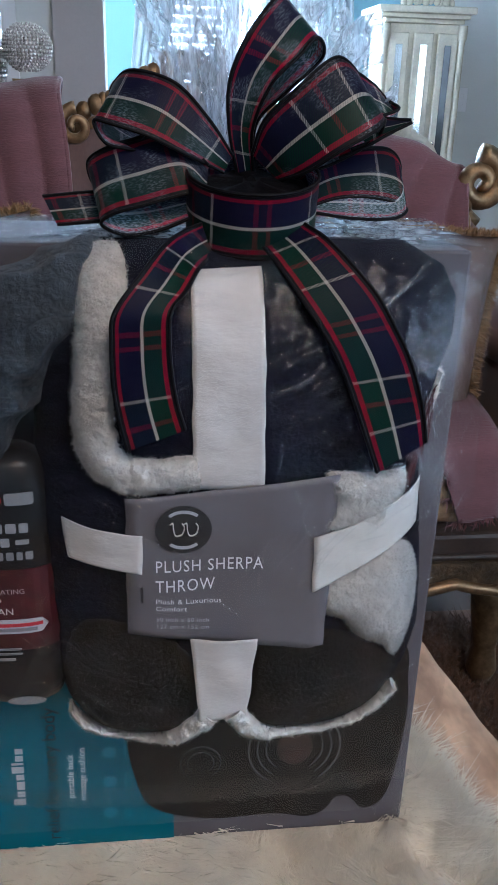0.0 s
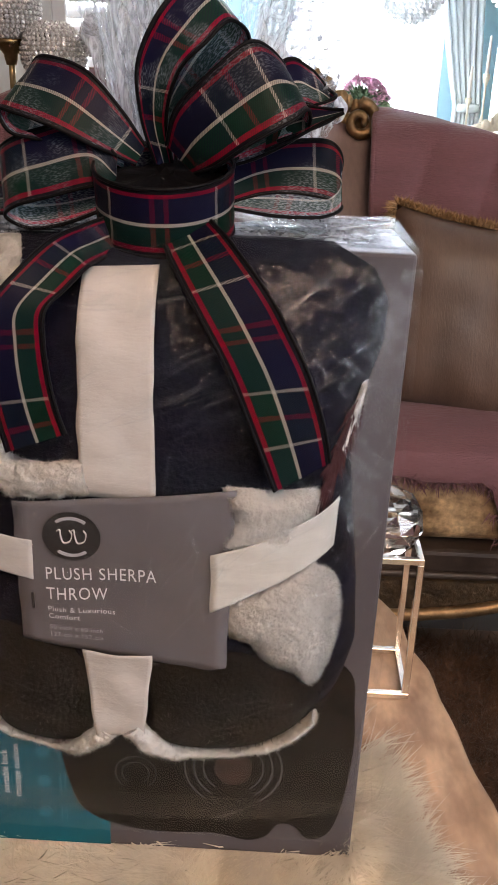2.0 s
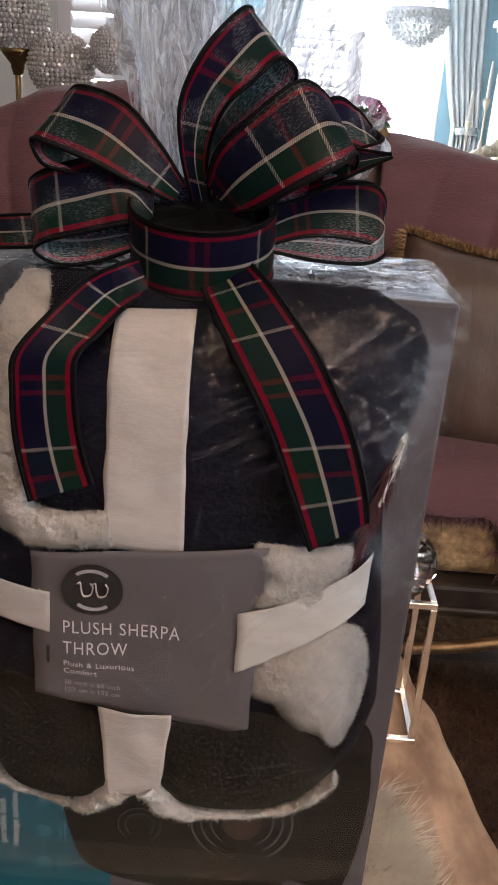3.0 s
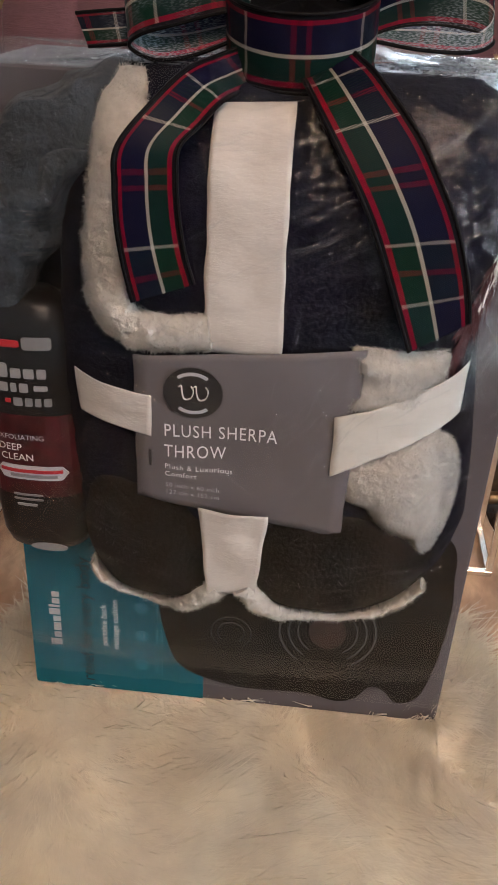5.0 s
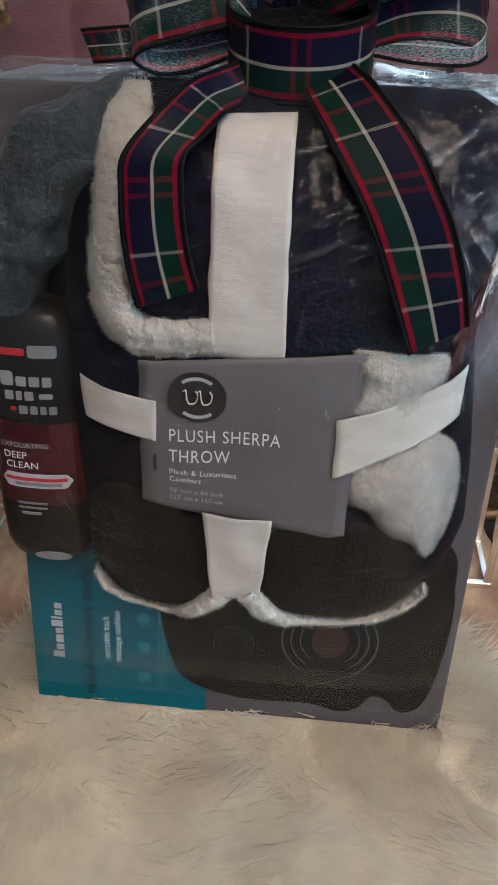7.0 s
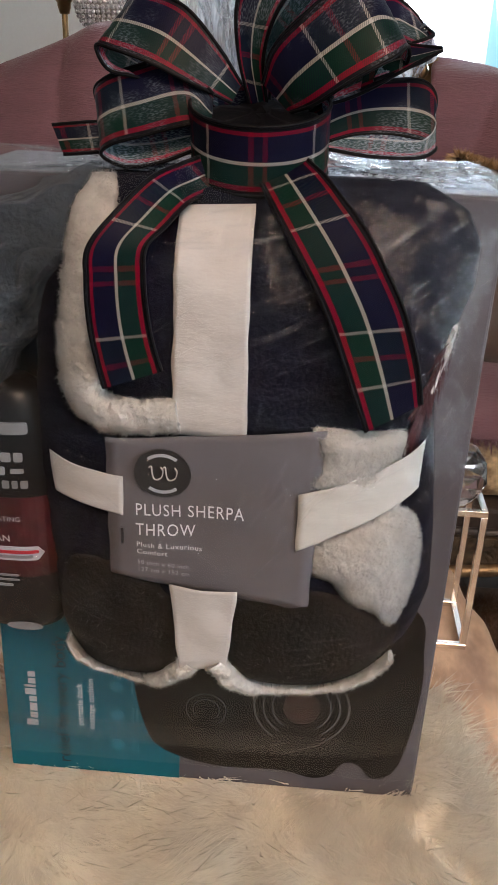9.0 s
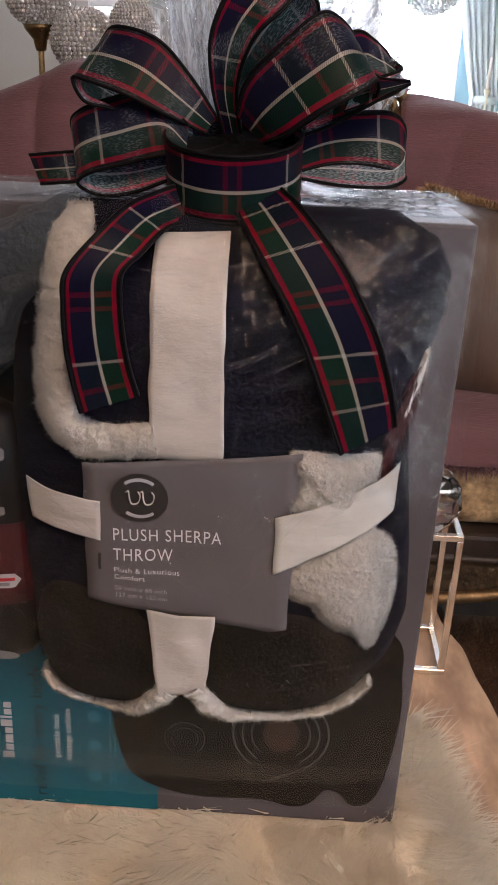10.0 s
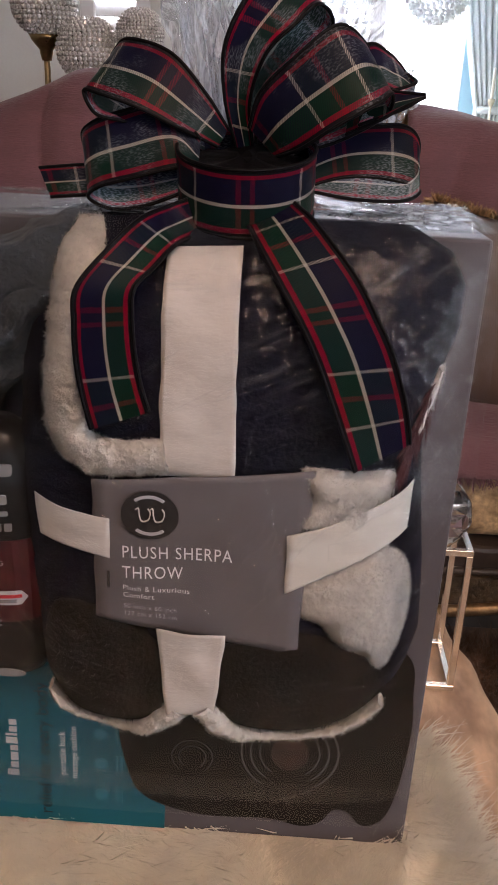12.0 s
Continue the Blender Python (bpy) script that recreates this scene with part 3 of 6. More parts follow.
def sheepskin():
    t = thing("sheepskin_rug", (0.0, 0.6, 0.45), "long-haired ivory sheepskin spread over the low table under the gift", "rug")
    cx, cy, n, m = 0.0, 0.60, 90, 22
    verts = []
    for i in range(m):
        k = i / (m - 1)
        for j in range(n):
            a = 2 * math.pi * j / n
            r = fur_edge(a) * k * 0.96
            x, y = cx + r * math.cos(a), cy + r * math.sin(a)
            verts.append((x, y, pelt_height(x, y) * (1 if k < 0.96 else 0) + (0.4505 if k >= 0.96 else 0)))
    pydata("hide", verts, grid_faces(m, n, 0, True), M_PELT, t)
    # long hair gathered in locks whose tips draw together
    rng = np.random.default_rng(5)
    roots, ways, lens = [], [], []
    locks, per = 4600, 30
    made = 0
    while made < locks:
        a, k = rng.uniform(0, 2 * math.pi), math.sqrt(rng.uniform(0, 1.0))
        r = fur_edge(a) * k * 0.97
        x, y = cx + r * math.cos(a), cy + r * math.sin(a)
        if -0.17 < x < 0.185 and 0.775 < y < 0.88:
            continue
        made += 1
        flow = 2.8 * wave(x, y, 4.0, 7.0) + 0.8 * wave(x, y, 14.0, 2.0) - 1.35 + rng.normal(0, 0.16)
        if k > 0.8:
            flow = a + 1.2 * wave(x, y, 9.0, 1.0) + rng.normal(0, 0.35)
        out = np.array((math.cos(flow), math.sin(flow), 0.30 + 0.34 * wave(x, y, 20.0, 9.0) + 0.06 * rng.normal()))
        # hair against the carton is pressed aside
        near = -0.20 < x < 0.21 and 0.68 < y < 0.90
        if near and out[1] > 0:
            out[1] *= -0.4
        if near and y < 0.775:
            out[2] += 0.12 * rng.random()
        out /= np.linalg.norm(out)
        long = rng.uniform(0.046, 0.076) * (1.0 if k < 0.85 else 0.7) * (0.75 if near else 1.0)
        tip = np.array((x, y, pelt_height(x, y))) + out * long
        off = rng.normal(size=(per, 2)) * 0.0075
        root = np.column_stack([x + off[:, 0], y + off[:, 1], np.full(per, pelt_height(x, y) - 0.003)])
        aim = tip + rng.normal(size=(per, 3)) * 0.0055 - root
        roots.append(root)
        ways.append(aim)
        lens.append(np.linalg.norm(aim, axis=1) * rng.uniform(0.75, 1.08, per))
    n_hair = locks * per
    strands("fur", np.concatenate(roots), np.concatenate(ways), np.concatenate(lens), rng.uniform(0.0007, 0.0017, n_hair), M_FUR, t, 0.30, facing=(0, -0.15, 1), fluff=0.55, soften=True)
    return t


sheepskin()


def frame_stand(x0, y0, z0, w, h, label, r=0.0035):
    s = thing("metal_stand", (x0 + w / 2, y0 + w / 2, z0), label, "stand", "metal stands on the table")
    x1, y1, z1 = x0 + w, y0 + w, z0 + h
    for x in (x0, x1):
        for y in (y0, y1):
            boxed("post", (x - r, y - r, z0 + 2 * r), (x + r, y + r, z1 - 2 * r), M_CHROME, s, 0.0006, seg=1)
    for z in (z0 + r, z1 - r):
        for y in (y0, y1):
            boxed("rail", (x0 - r, y - r, z - r), (x1 + r, y + r, z + r), M_CHROME, s, 0.0006, seg=1)
        for x in (x0, x1):
            boxed("rail", (x - r, y0 + r, z - r), (x + r, y1 - r, z + r), M_CHROME, s, 0.0006, seg=1)
    return s


frame_stand(0.188, 0.990, 0.4505, 0.080, 0.180, "open square silver metal frame stand holding a crystal ball")
frame_stand(-0.385, 0.985, 0.4505, 0.080, 0.180, "open square silver metal frame stand on the table's far corner")
bm = bmesh.new()
bmesh.ops.create_icosphere(bm, subdivisions=2, radius=0.041)
bmesh.ops.rotate(bm, cent=(0, 0, 0), matrix=Matrix.Rotation(0.4, 3, "X"), verts=bm.verts)
bmesh.ops.translate(bm, vec=(0.233, 1.030, 0.6305 + 0.0215), verts=bm.verts)
tagged(part("crystal_ball", bm, M_CRYSTAL, None, "", False, at=(0.228, 1.03, 0.63)), "faceted clear crystal ball resting on the metal stand", "ornament")


# ---- the gift: carton, throw, bottle, bundle ----
BX0, BX1, BY0, BY1, BZ0, BZ1 = -0.176, 0.192, 0.768, 0.892, 0.452, 0.982


def letters(name, body, size, place, material, parent, align="LEFT", spacing=1.0):
    """Raised letters; place(x, y) gives the world point of a point of the flat text."""
    cu = bpy.data.curves.new(name, "FONT")
    cu.body, cu.size, cu.align_x, cu.space_character, cu.resolution_u = body, size, align, spacing, 3
    tmp = new(name, cu)
    me = bpy.data.meshes.new_from_object(tmp.evaluated_get(bpy.context.evaluated_depsgraph_get()))
    bpy.data.objects.remove(tmp)
    me.materials.clear()
    for v in me.vertices:
        v.co = place(v.co.x, v.co.y)
    return link_mesh(name, me, material, parent, "", False)


def plate(name, pts, y, thick, material, parent, label=""):
    """A thin printed shape on a plane facing the viewer, from its (x, z) outline."""
    bm = bmesh.new()
    f = bm.faces.new([bm.verts.new((x, y, z)) for x, z in pts])
    g = bmesh.ops.extrude_face_region(bm, geom=[f])["geom"]
    bmesh.ops.translate(bm, vec=(0, -thick, 0), verts=[e for e in g if isinstance(e, bmesh.types.BMVert)])
    bmesh.ops.triangulate(bm, faces=bm.faces)
    return part(name, bm, material, parent, label, smooth=False)


def closed_curve(pts, n=60):
    p = list(pts) + [pts[0]]
    q = spline([pts[-1]] + p + [pts[1]], n * 2)
    k = len(q) / (len(p) + 1)
    return [tuple(v) for v in q[int(k):int(len(q) - k)]]


def carton():
    c = thing("gift_carton", ((BX0 + BX1) / 2, (BY0 + BY1) / 2, BZ0), "tall grey and teal massage cushion carton standing on the sheepskin", "box")
    boxed("body", (BX0, BY0, BZ0), (BX1, BY1, BZ1), M_CARTON, c, 0.0025)
    plate("teal_panel", [(BX0 + 0.001, BZ0 + 0.001), (-0.020, BZ0 + 0.001), (-0.020, 0.64), (BX0 + 0.001, 0.64)], BY0 + 0.001, 0.0015, M_TEAL, c, "teal printed side band")
    outline = closed_curve([(-0.060, 0.58), (-0.053, 0.52), (-0.036, 0.488), (0.012, 0.473), (0.070, 0.474), (0.100, 0.468), (0.117, 0.474), (0.127, 0.488),
                            (0.140, 0.487), (0.155, 0.473), (0.174, 0.488), (0.184, 0.550), (0.183, 0.610), (0.165, 0.66), (0.05, 0.68), (-0.04, 0.66)], 70)
    plate("cushion_picture", outline, BY0 + 0.0005, 0.0018, M_PRINT_BLACK, c, "printed picture of a black massage cushion")
    spot = [(0.086 + 0.016 * math.cos(a), 0.547 + 0.018 * math.sin(a)) for a in np.linspace(0, 2 * math.pi, 24)[:-1]]
    plate("warm_spot", spot, BY0 - 0.0005, 0.0012, M_PRINT_RED, c)
    for r, w in ((0.026, 0.0012), (0.034, 0.0014), (0.042, 0.0016)):
        for a0, a1 in ((-55, 40), (140, 235)):
            arc = np.radians(np.linspace(a0, a1, 18))
            ring = [(0.086 + r * math.cos(a), 0.547 + r * math.sin(a)) for a in arc] + [(0.086 + (r - w) * math.cos(a), 0.547 + (r - w) * math.sin(a)) for a in arc[::-1]]
            plate("printed_ring", ring, BY0 - 0.0006, 0.0010, M_PRINT_GREY, c)
    for r in (0.012, 0.018):
        arc = np.radians(np.linspace(-50, 230, 26))
        ring = [(0.003 + r * math.cos(a), 0.536 + r * math.sin(a)) for a in arc] + [(0.003 + (r - 0.0009) * math.cos(a), 0.536 + (r - 0.0009) * math.sin(a)) for a in arc[::-1]]
        plate("printed_ring", ring, BY0 - 0.0006, 0.0010, M_PRINT_GREY, c)
    up = lambda x0, z0: (lambda x, y: Vector((x0 - y, BY0 - 0.0012, z0 + x)))
    letters("slogan", "relief for every body", 0.0175, up(-0.120, 0.461), M_TEAL_INK, c, spacing=0.98)
    letters("caption", "portable back", 0.0085, up(-0.1065, 0.506), M_INK_WHITE, c)
    letters("caption", "massage cushion", 0.0085, up(-0.0965, 0.503), M_INK_WHITE, c)
    # plain bar for the maker's mark, and faint unreadable icons
    for z, h, tall in ((0.502, 0.0065, 0.010), (0.5105, 0.006, 0.0065), (0.5185, 0.0085, 0.0065), (0.529, 0.0055, 0.0065), (0.5365, 0.0065, 0.010), (0.545, 0.0020, 0.010), (0.549, 0.0055, 0.0065), (0.5565, 0.0055, 0.0065)):
        plate("printed_bar", [(-0.148 - tall, z), (-0.148, z), (-0.148, z + h), (-0.148 - tall, z + h)], BY0 - 0.0002, 0.0008, M_INK_FAINT, c)
    for z in (0.487, 0.521, 0.553):
        circ = [(-0.076 + 0.006 * math.cos(a), z + 0.006 * math.sin(a)) for a in np.linspace(0, 2 * math.pi, 15)[:-1]]
        plate("printed_icon", circ, BY0 - 0.0002, 0.0008, M_PRINT_TEALPALE, c)
        for k in (0, 0.004):
            plate("printed_bar", [(-0.063 + k, z - 0.008), (-0.0615 + k, z - 0.008), (-0.0615 + k, z + 0.009), (-0.063 + k, z + 0.009)], BY0 - 0.0002, 0.0008, M_PRINT_TEALPALE, c)
    # faint mark on the lid
    for dx in (0.0, 0.014, 0.028):
        boxed("printed_bar", (0.125 + dx, 0.80, BZ1), (0.134 + dx, 0.815, BZ1 + 0.0006), M_INK_FAINT, c, 0)
    c.rotation_euler = (radians(-1.7), radians(0.9), radians(0.8))
    return c


carton()

TZ = 0.813


def throw_sides(z):
    """Left and right limit of the folded throw at a height."""
    left = np.interp(z, [0.618, 0.64, 0.68, 0.80, 0.90, 0.955, 0.98, 0.993], [-0.088, -0.104, -0.114, -0.119, -0.112, -0.102, -0.090, -0.070])
    right = np.interp(z, [0.618, 0.64, 0.67, 0.70, 0.75, 0.82, 0.86, 0.90, 0.93, 0.955, 0.975, 0.993], [0.130, 0.150, 0.172, 0.179, 0.176, 0.168, 0.164, 0.172, 0.181, 0.182, 0.172, 0.140])
    return float(left), float(right)


def swell(x, z):
    """Front of the folded throw: its distance y, round at the sides, top and foot."""
    lo, hi = throw_sides(z)
    u = min(1.0, abs((2 * x - lo - hi) / (hi - lo)))
    if z > TZ:
        w = min(1.0, (z - TZ) / 0.180) ** 4
    else:
        w = min(1.0, (TZ - z) / 0.195) ** 10
    return 0.768 - 0.080 * math.sqrt(max(0.0, 1 - u ** 4)) * math.sqrt(max(0.0, 1 - w))


def cushioned(name, pts, lift, material, parent, label="", rings=14, n=72, power=2.5):
    """A puffed patch on the throw's front, star-shaped round its middle."""
    o = closed_curve(pts, n // 2)
    cx, cz = np.mean([p[0] for p in pts]), np.mean([p[1] for p in pts])
    verts = []
    for i in range(rings):
        k = math.sin(0.5 * math.pi * i / (rings - 1))
        for x, z in o:
            px, pz = cx + (x - cx) * k, cz + (z - cz) * k
            verts.append((px, swell(px, pz) + 0.004 - (lift + 0.004) * (1 - k ** power) ** 0.5 - 0.0025 * wave(px, pz, 45), pz))
    return pydata(name, verts, grid_faces(rings, len(o), 0, True), material, parent, label)


def flat_patch(name, corners, lift, material, parent, label="", nu=24, nv=16, curl=0.0):
    """A thin sheet lying on the throw: corners (x, z) in order, top left, top right, bottom right, bottom left."""
    a, b, c, d = [np.array(p) for p in corners]
    verts = []
    for layer in (0.0, 0.0006):
        for i in range(nu):
            f = i / (nu - 1)
            for j in range(nv):
                g = j / (nv - 1)
                x, z = (a * (1 - g) + b * g) * (1 - f) + (d * (1 - g) + c * g) * f
                x += 0.0009 * wave(z, g, 60, 3.0)
                ripple = curl * wave(x, z, 38, 5.0) + 0.25 * curl * wave(x * 0.4, z, 110, 2.0)
                verts.append((x, swell(x, z) - lift - ripple + layer, z))
    n = nu * nv
    faces = grid_faces(nu, nv) + [tuple(reversed(q)) for q in grid_faces(nu, nv, n)]
    rim = [i * nv for i in range(nu)] + [(nu - 1) * nv + j for j in range(1, nv)] + [i * nv + nv - 1 for i in range(nu - 2, -1, -1)] + list(range(nv - 2, 0, -1))
    faces += [(rim[k], rim[(k + 1) % len(rim)], rim[(k + 1) % len(rim)] + n, rim[k] + n) for k in range(len(rim))]
    return pydata(name, verts, faces, material, parent, label)


def fleece_band(name, rows, material, parent, label="", lift=0.0):
    """A plump strip of fleece: rows of x, z, half-width along the strip."""
    r = spline(rows, 170)
    verts, sides = [], 18
    tang = np.gradient(r[:, :2], axis=0)
    for (x, z, w), (tx, tz) in zip(r, tang):
        l = math.hypot(tx, tz)
        nx, nz = -tz / l, tx / l
        for k in range(sides):
            a = 2 * math.pi * k / sides
            o = w * math.cos(a) * (1 + 0.12 * wave(x + a, z, 70) + 0.16 * wave(x, z + a, 210, 3.0))
            px, pz = x + nx * o, z + nz * o
            verts.append((px, swell(px, pz) - 0.002 - lift - 0.008 * math.sin(a) - 0.002 * wave(px, pz, 90) - 0.0016 * wave(px, pz, 230, 4.0), pz))
    faces = grid_faces(len(r), sides, 0, True) + [tuple(range(sides)), tuple(range((len(r) - 1) * sides, len(r) * sides))[::-1]]
    return pydata(name, verts, faces, material, parent, label)


def tufts(name, ob, count, length, width, material, parent, seed, lift=0.55, front=True):
    """Short curls of pile standing on another mesh."""
    rng = np.random.default_rng(seed)
    me = ob.data
    base = world_base(ob.parent)
    me.calc_loop_triangles()
    tri = np.array([t.vertices[:] for t in me.loop_triangles])
    co = np.array([tuple(v.co + base) for v in me.vertices])
    a, b, c = co[tri[:, 0]], co[tri[:, 1]], co[tri[:, 2]]
    nrm = np.cross(b - a, c - a)
    area = np.linalg.norm(nrm, axis=1) / 2 + 1e-12
    nrm = nrm / (2 * area[:, None])
    nrm[nrm[:, 1] > 0.2] *= -1
    pick = rng.choice(len(tri), count, p=area / area.sum())
    r1, r2 = np.sqrt(rng.random(count))[:, None], rng.random(count)[:, None]
    p = a[pick] * (1 - r1) + b[pick] * r1 * (1 - r2) + c[pick] * r1 * r2
    d = nrm[pick] * lift + rng.normal(size=(count, 3)) * 0.55
    d[:, 1] = np.minimum(d[:, 1], 0.1)
    return strands(name, p, d, rng.uniform(0.5, 1.2, count) * length, rng.uniform(0.6, 1.3, count) * width, material, parent, 0.15, seed=seed, facing=nrm[pick], soften=True)


def folded_throw():
    t = thing("sherpa_throw", (0.034, 0.73, 0.62), "folded navy plush throw with cream sherpa edges and satin bands", "blanket")
    nu, nv = 130, 110
    verts = []
    for i in range(nu):
        z = 0.6185 + (0.9925 - 0.6185) * (0.5 - 0.5 * math.cos(math.pi * i / (nu - 1)))
        for j in range(nv):
            lo, hi = throw_sides(z)
            x = (lo + hi) / 2 - (hi - lo) / 2 * math.cos(math.pi * j / (nv - 1)) * 0.9995
            y = swell(x, z)
            crease = 0.006 * wave((x + 0.35 * z) * 0.22, z - 0.38 * x, 62, 2.0) + 0.004 * wave(x, z, 22, 8.0) + 0.002 * wave((x + 0.3 * z) * 0.2, z - 0.3 * x, 170, 5.0)
            verts.append((x, y + abs(crease) * min(1, (0.768 - y) / 0.03), z))
    n = len(verts)
    for i in range(nu):
        for j in range(nv):
            x, y, z = verts[i * nv + j]
            verts.append((x, 0.7685 - 0.0, z))
    faces = grid_faces(nu, nv) + [tuple(reversed(q)) for q in grid_faces(nu, nv, n)]
    rim = [i * nv for i in range(nu)] + [(nu - 1) * nv + j for j in range(1, nv)] + [i * nv + nv - 1 for i in range(nu - 2, -1, -1)] + list(range(nv - 2, 0, -1))
    faces += [(rim[k], rim[(k + 1) % len(rim)], rim[(k + 1) % len(rim)] + n, rim[k] + n) for k in range(len(rim))]
    body = pydata("folded_body", verts, faces, M_PLUSH, t, "dark navy plush")
    left = cushioned("rolled_fold", [(-0.098, 0.70), (-0.100, 0.665), (-0.085, 0.637), (-0.060, 0.630), (-0.025, 0.634), (-0.002, 0.652), (-0.002, 0.70), (-0.03, 0.735), (-0.08, 0.738)], 0.013, M_PLUSH_BROWN, t, "brown-black plush rolled end")
    right = cushioned("rolled_fold", [(0.034, 0.72), (0.032, 0.68), (0.030, 0.655), (0.052, 0.636), (0.092, 0.632), (0.128, 0.644), (0.150, 0.668), (0.150, 0.70), (0.10, 0.728)], 0.013, M_PLUSH_BROWN, t, "brown-black plush rolled end")
    bands = [
        fleece_band("sherpa_edge", [(-0.061, 0.991, 0.009), (-0.061, 0.980, 0.0150), (-0.062, 0.955, 0.015), (-0.067, 0.918, 0.0135), (-0.069, 0.890, 0.0135), (-0.065, 0.866, 0.0135), (-0.050, 0.855, 0.0125), (-0.028, 0.854, 0.0115), (-0.003, 0.857, 0.011)], M_SHERPA, t, "cream sherpa fleece"),
        fleece_band("sherpa_edge", [(-0.097, 0.646, 0.003), (-0.080, 0.631, 0.006), (-0.055, 0.624, 0.007), (-0.030, 0.629, 0.007), (-0.010, 0.651, 0.0070), (0.006, 0.668, 0.0075)], M_SHERPA, t, "cream sherpa fleece", 0.009),
        fleece_band("sherpa_edge", [(0.022, 0.671, 0.0075), (0.036, 0.650, 0.0075), (0.055, 0.631, 0.0075), (0.090, 0.627, 0.0075), (0.122, 0.635, 0.0065), (0.140, 0.650, 0.006), (0.149, 0.664, 0.0025)], M_SHERPA, t, "cream sherpa fleece", 0.009),
        cushioned("sherpa_corner", [(0.082, 0.852), (0.105, 0.851), (0.141, 0.845), (0.140, 0.826), (0.125, 0.806), (0.080, 0.806), (0.084, 0.83)], 0.009, M_SHERPA, t, "cream sherpa fleece"),
        cushioned("sherpa_corner", [(0.083, 0.770), (0.110, 0.782), (0.132, 0.793), (0.143, 0.792), (0.159, 0.768), (0.162, 0.732), (0.147, 0.692), (0.134, 0.708), (0.112, 0.722), (0.100, 0.738), (0.083, 0.748)], 0.012, M_SHERPA, t, "cream sherpa fleece"),
        fleece_band("sherpa_edge", [(0.168, 0.908, 0.002), (0.165, 0.892, 0.004), (0.160, 0.875, 0.003), (0.156, 0.868, 0.001)], M_SHERPA, t, "cream sherpa fleece"),
    ]
    for k, b in enumerate(bands):
        tufts("fleece_pile", b, (26000, 8000, 9000, 14000, 22000, 700)[k], 0.0029, 0.00040, M_SHERPA, t, 20 + k, 0.30)
    for k, b in enumerate((left, right)):
        tufts("plush_pile", b, 1500, 0.0040, 0.0004, M_PLUSH_BROWN, t, 40 + k, 0.15)
    tip = cushioned("plush_tip", [(0.003, 0.670), (0.026, 0.670), (0.030, 0.654), (0.015, 0.645), (0.001, 0.654)], 0.006, M_PLUSH_BROWN, t)
    tufts("plush_pile", tip, 500, 0.0040, 0.0004, M_PLUSH_BROWN, t, 45, 0.15)
    rng = np.random.default_rng(31)
    f = rng.random(160)
    px, pz = 0.166 - 0.018 * f + rng.normal(0, 0.0022, 160), 0.900 - 0.052 * f
    strands("tassel", np.column_stack([px, [swell(a, b) - 0.006 for a, b in zip(px, pz)], pz]), np.column_stack([np.full(160, -0.30) + rng.normal(0, 0.12, 160), np.full(160, -0.10), np.full(160, -1.0)]),
            rng.uniform(0.018, 0.034, 160), rng.uniform(0.0010, 0.0018, 160), M_BURGUNDY, t, 0.1, "burgundy fringe", facing=(0, -1, 0))
    # satin bands and the card
    flat_patch("satin_band", [(-0.006, 0.979), (0.039, 0.981), (0.0405, 0.842), (-0.0065, 0.844)], 0.0035, M_SATIN, t, "white satin band", curl=0.003)
    flat_patch("satin_band", [(-0.0085, 0.737), (0.038, 0.735), (0.031, 0.666), (-0.002, 0.666)], 0.0150, M_SATIN, t, "white satin band", curl=0.004)
    flat_patch("satin_band", [(-0.093, 0.819), (-0.039, 0.812), (-0.040, 0.783), (-0.090, 0.790)], 0.0070, M_SATIN, t, "white satin band", curl=0.003)
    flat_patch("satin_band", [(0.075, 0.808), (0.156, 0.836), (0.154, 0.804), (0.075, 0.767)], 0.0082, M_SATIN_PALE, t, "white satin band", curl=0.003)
    card = flat_patch("label_card", [(-0.050, 0.839), (0.0905, 0.853), (0.0855, 0.717), (-0.051, 0.736)], 0.0062, M_CARD, t, "grey printed label card", curl=0.002)
    on = lambda x0, z0, slope=0.0, narrow=1.0: (lambda x, y: Vector((x0 + x * narrow, swell(x0 + x * narrow, z0 + y) - 0.0078 - 0.002 * wave(x0 + x * narrow, z0 + y, 38, 5.0), z0 + y + slope * x)))
    letters("title", "PLUSH SHERPA", 0.0130, on(-0.0315, 0.7855, 0.02, 0.76), M_INK_WHITE, card, spacing=1.12)
    letters("title", "THROW", 0.0130, on(-0.0315, 0.7705, 0.02, 0.76), M_INK_WHITE, card, spacing=1.12)
    letters("subtitle", "Plush & Luxurious", 0.0056, on(-0.0315, 0.7610), M_INK_WHITE, card, spacing=1.08)
    letters("subtitle", "Comfort", 0.0056, on(-0.0315, 0.7550), M_INK_WHITE, card, spacing=1.08)
    letters("subtitle", "50 inch x 60 inch", 0.0048, on(-0.0315, 0.7465), M_INK_FAINT, card, spacing=1.08)
    letters("subtitle", "127 cm x 152 cm", 0.0048, on(-0.0315, 0.7410), M_INK_FAINT, card, spacing=1.08)
    y = 0.6805
    disc = [(-0.0125 + 0.0185 * math.cos(a), 0.8180 + 0.0172 * math.sin(a)) for a in np.linspace(0, 2 * math.pi, 49)[:-1]]
    plate("round_emblem", disc, y + 0.0005, 0.0008, M_INK_DARK, card, "dark round emblem")
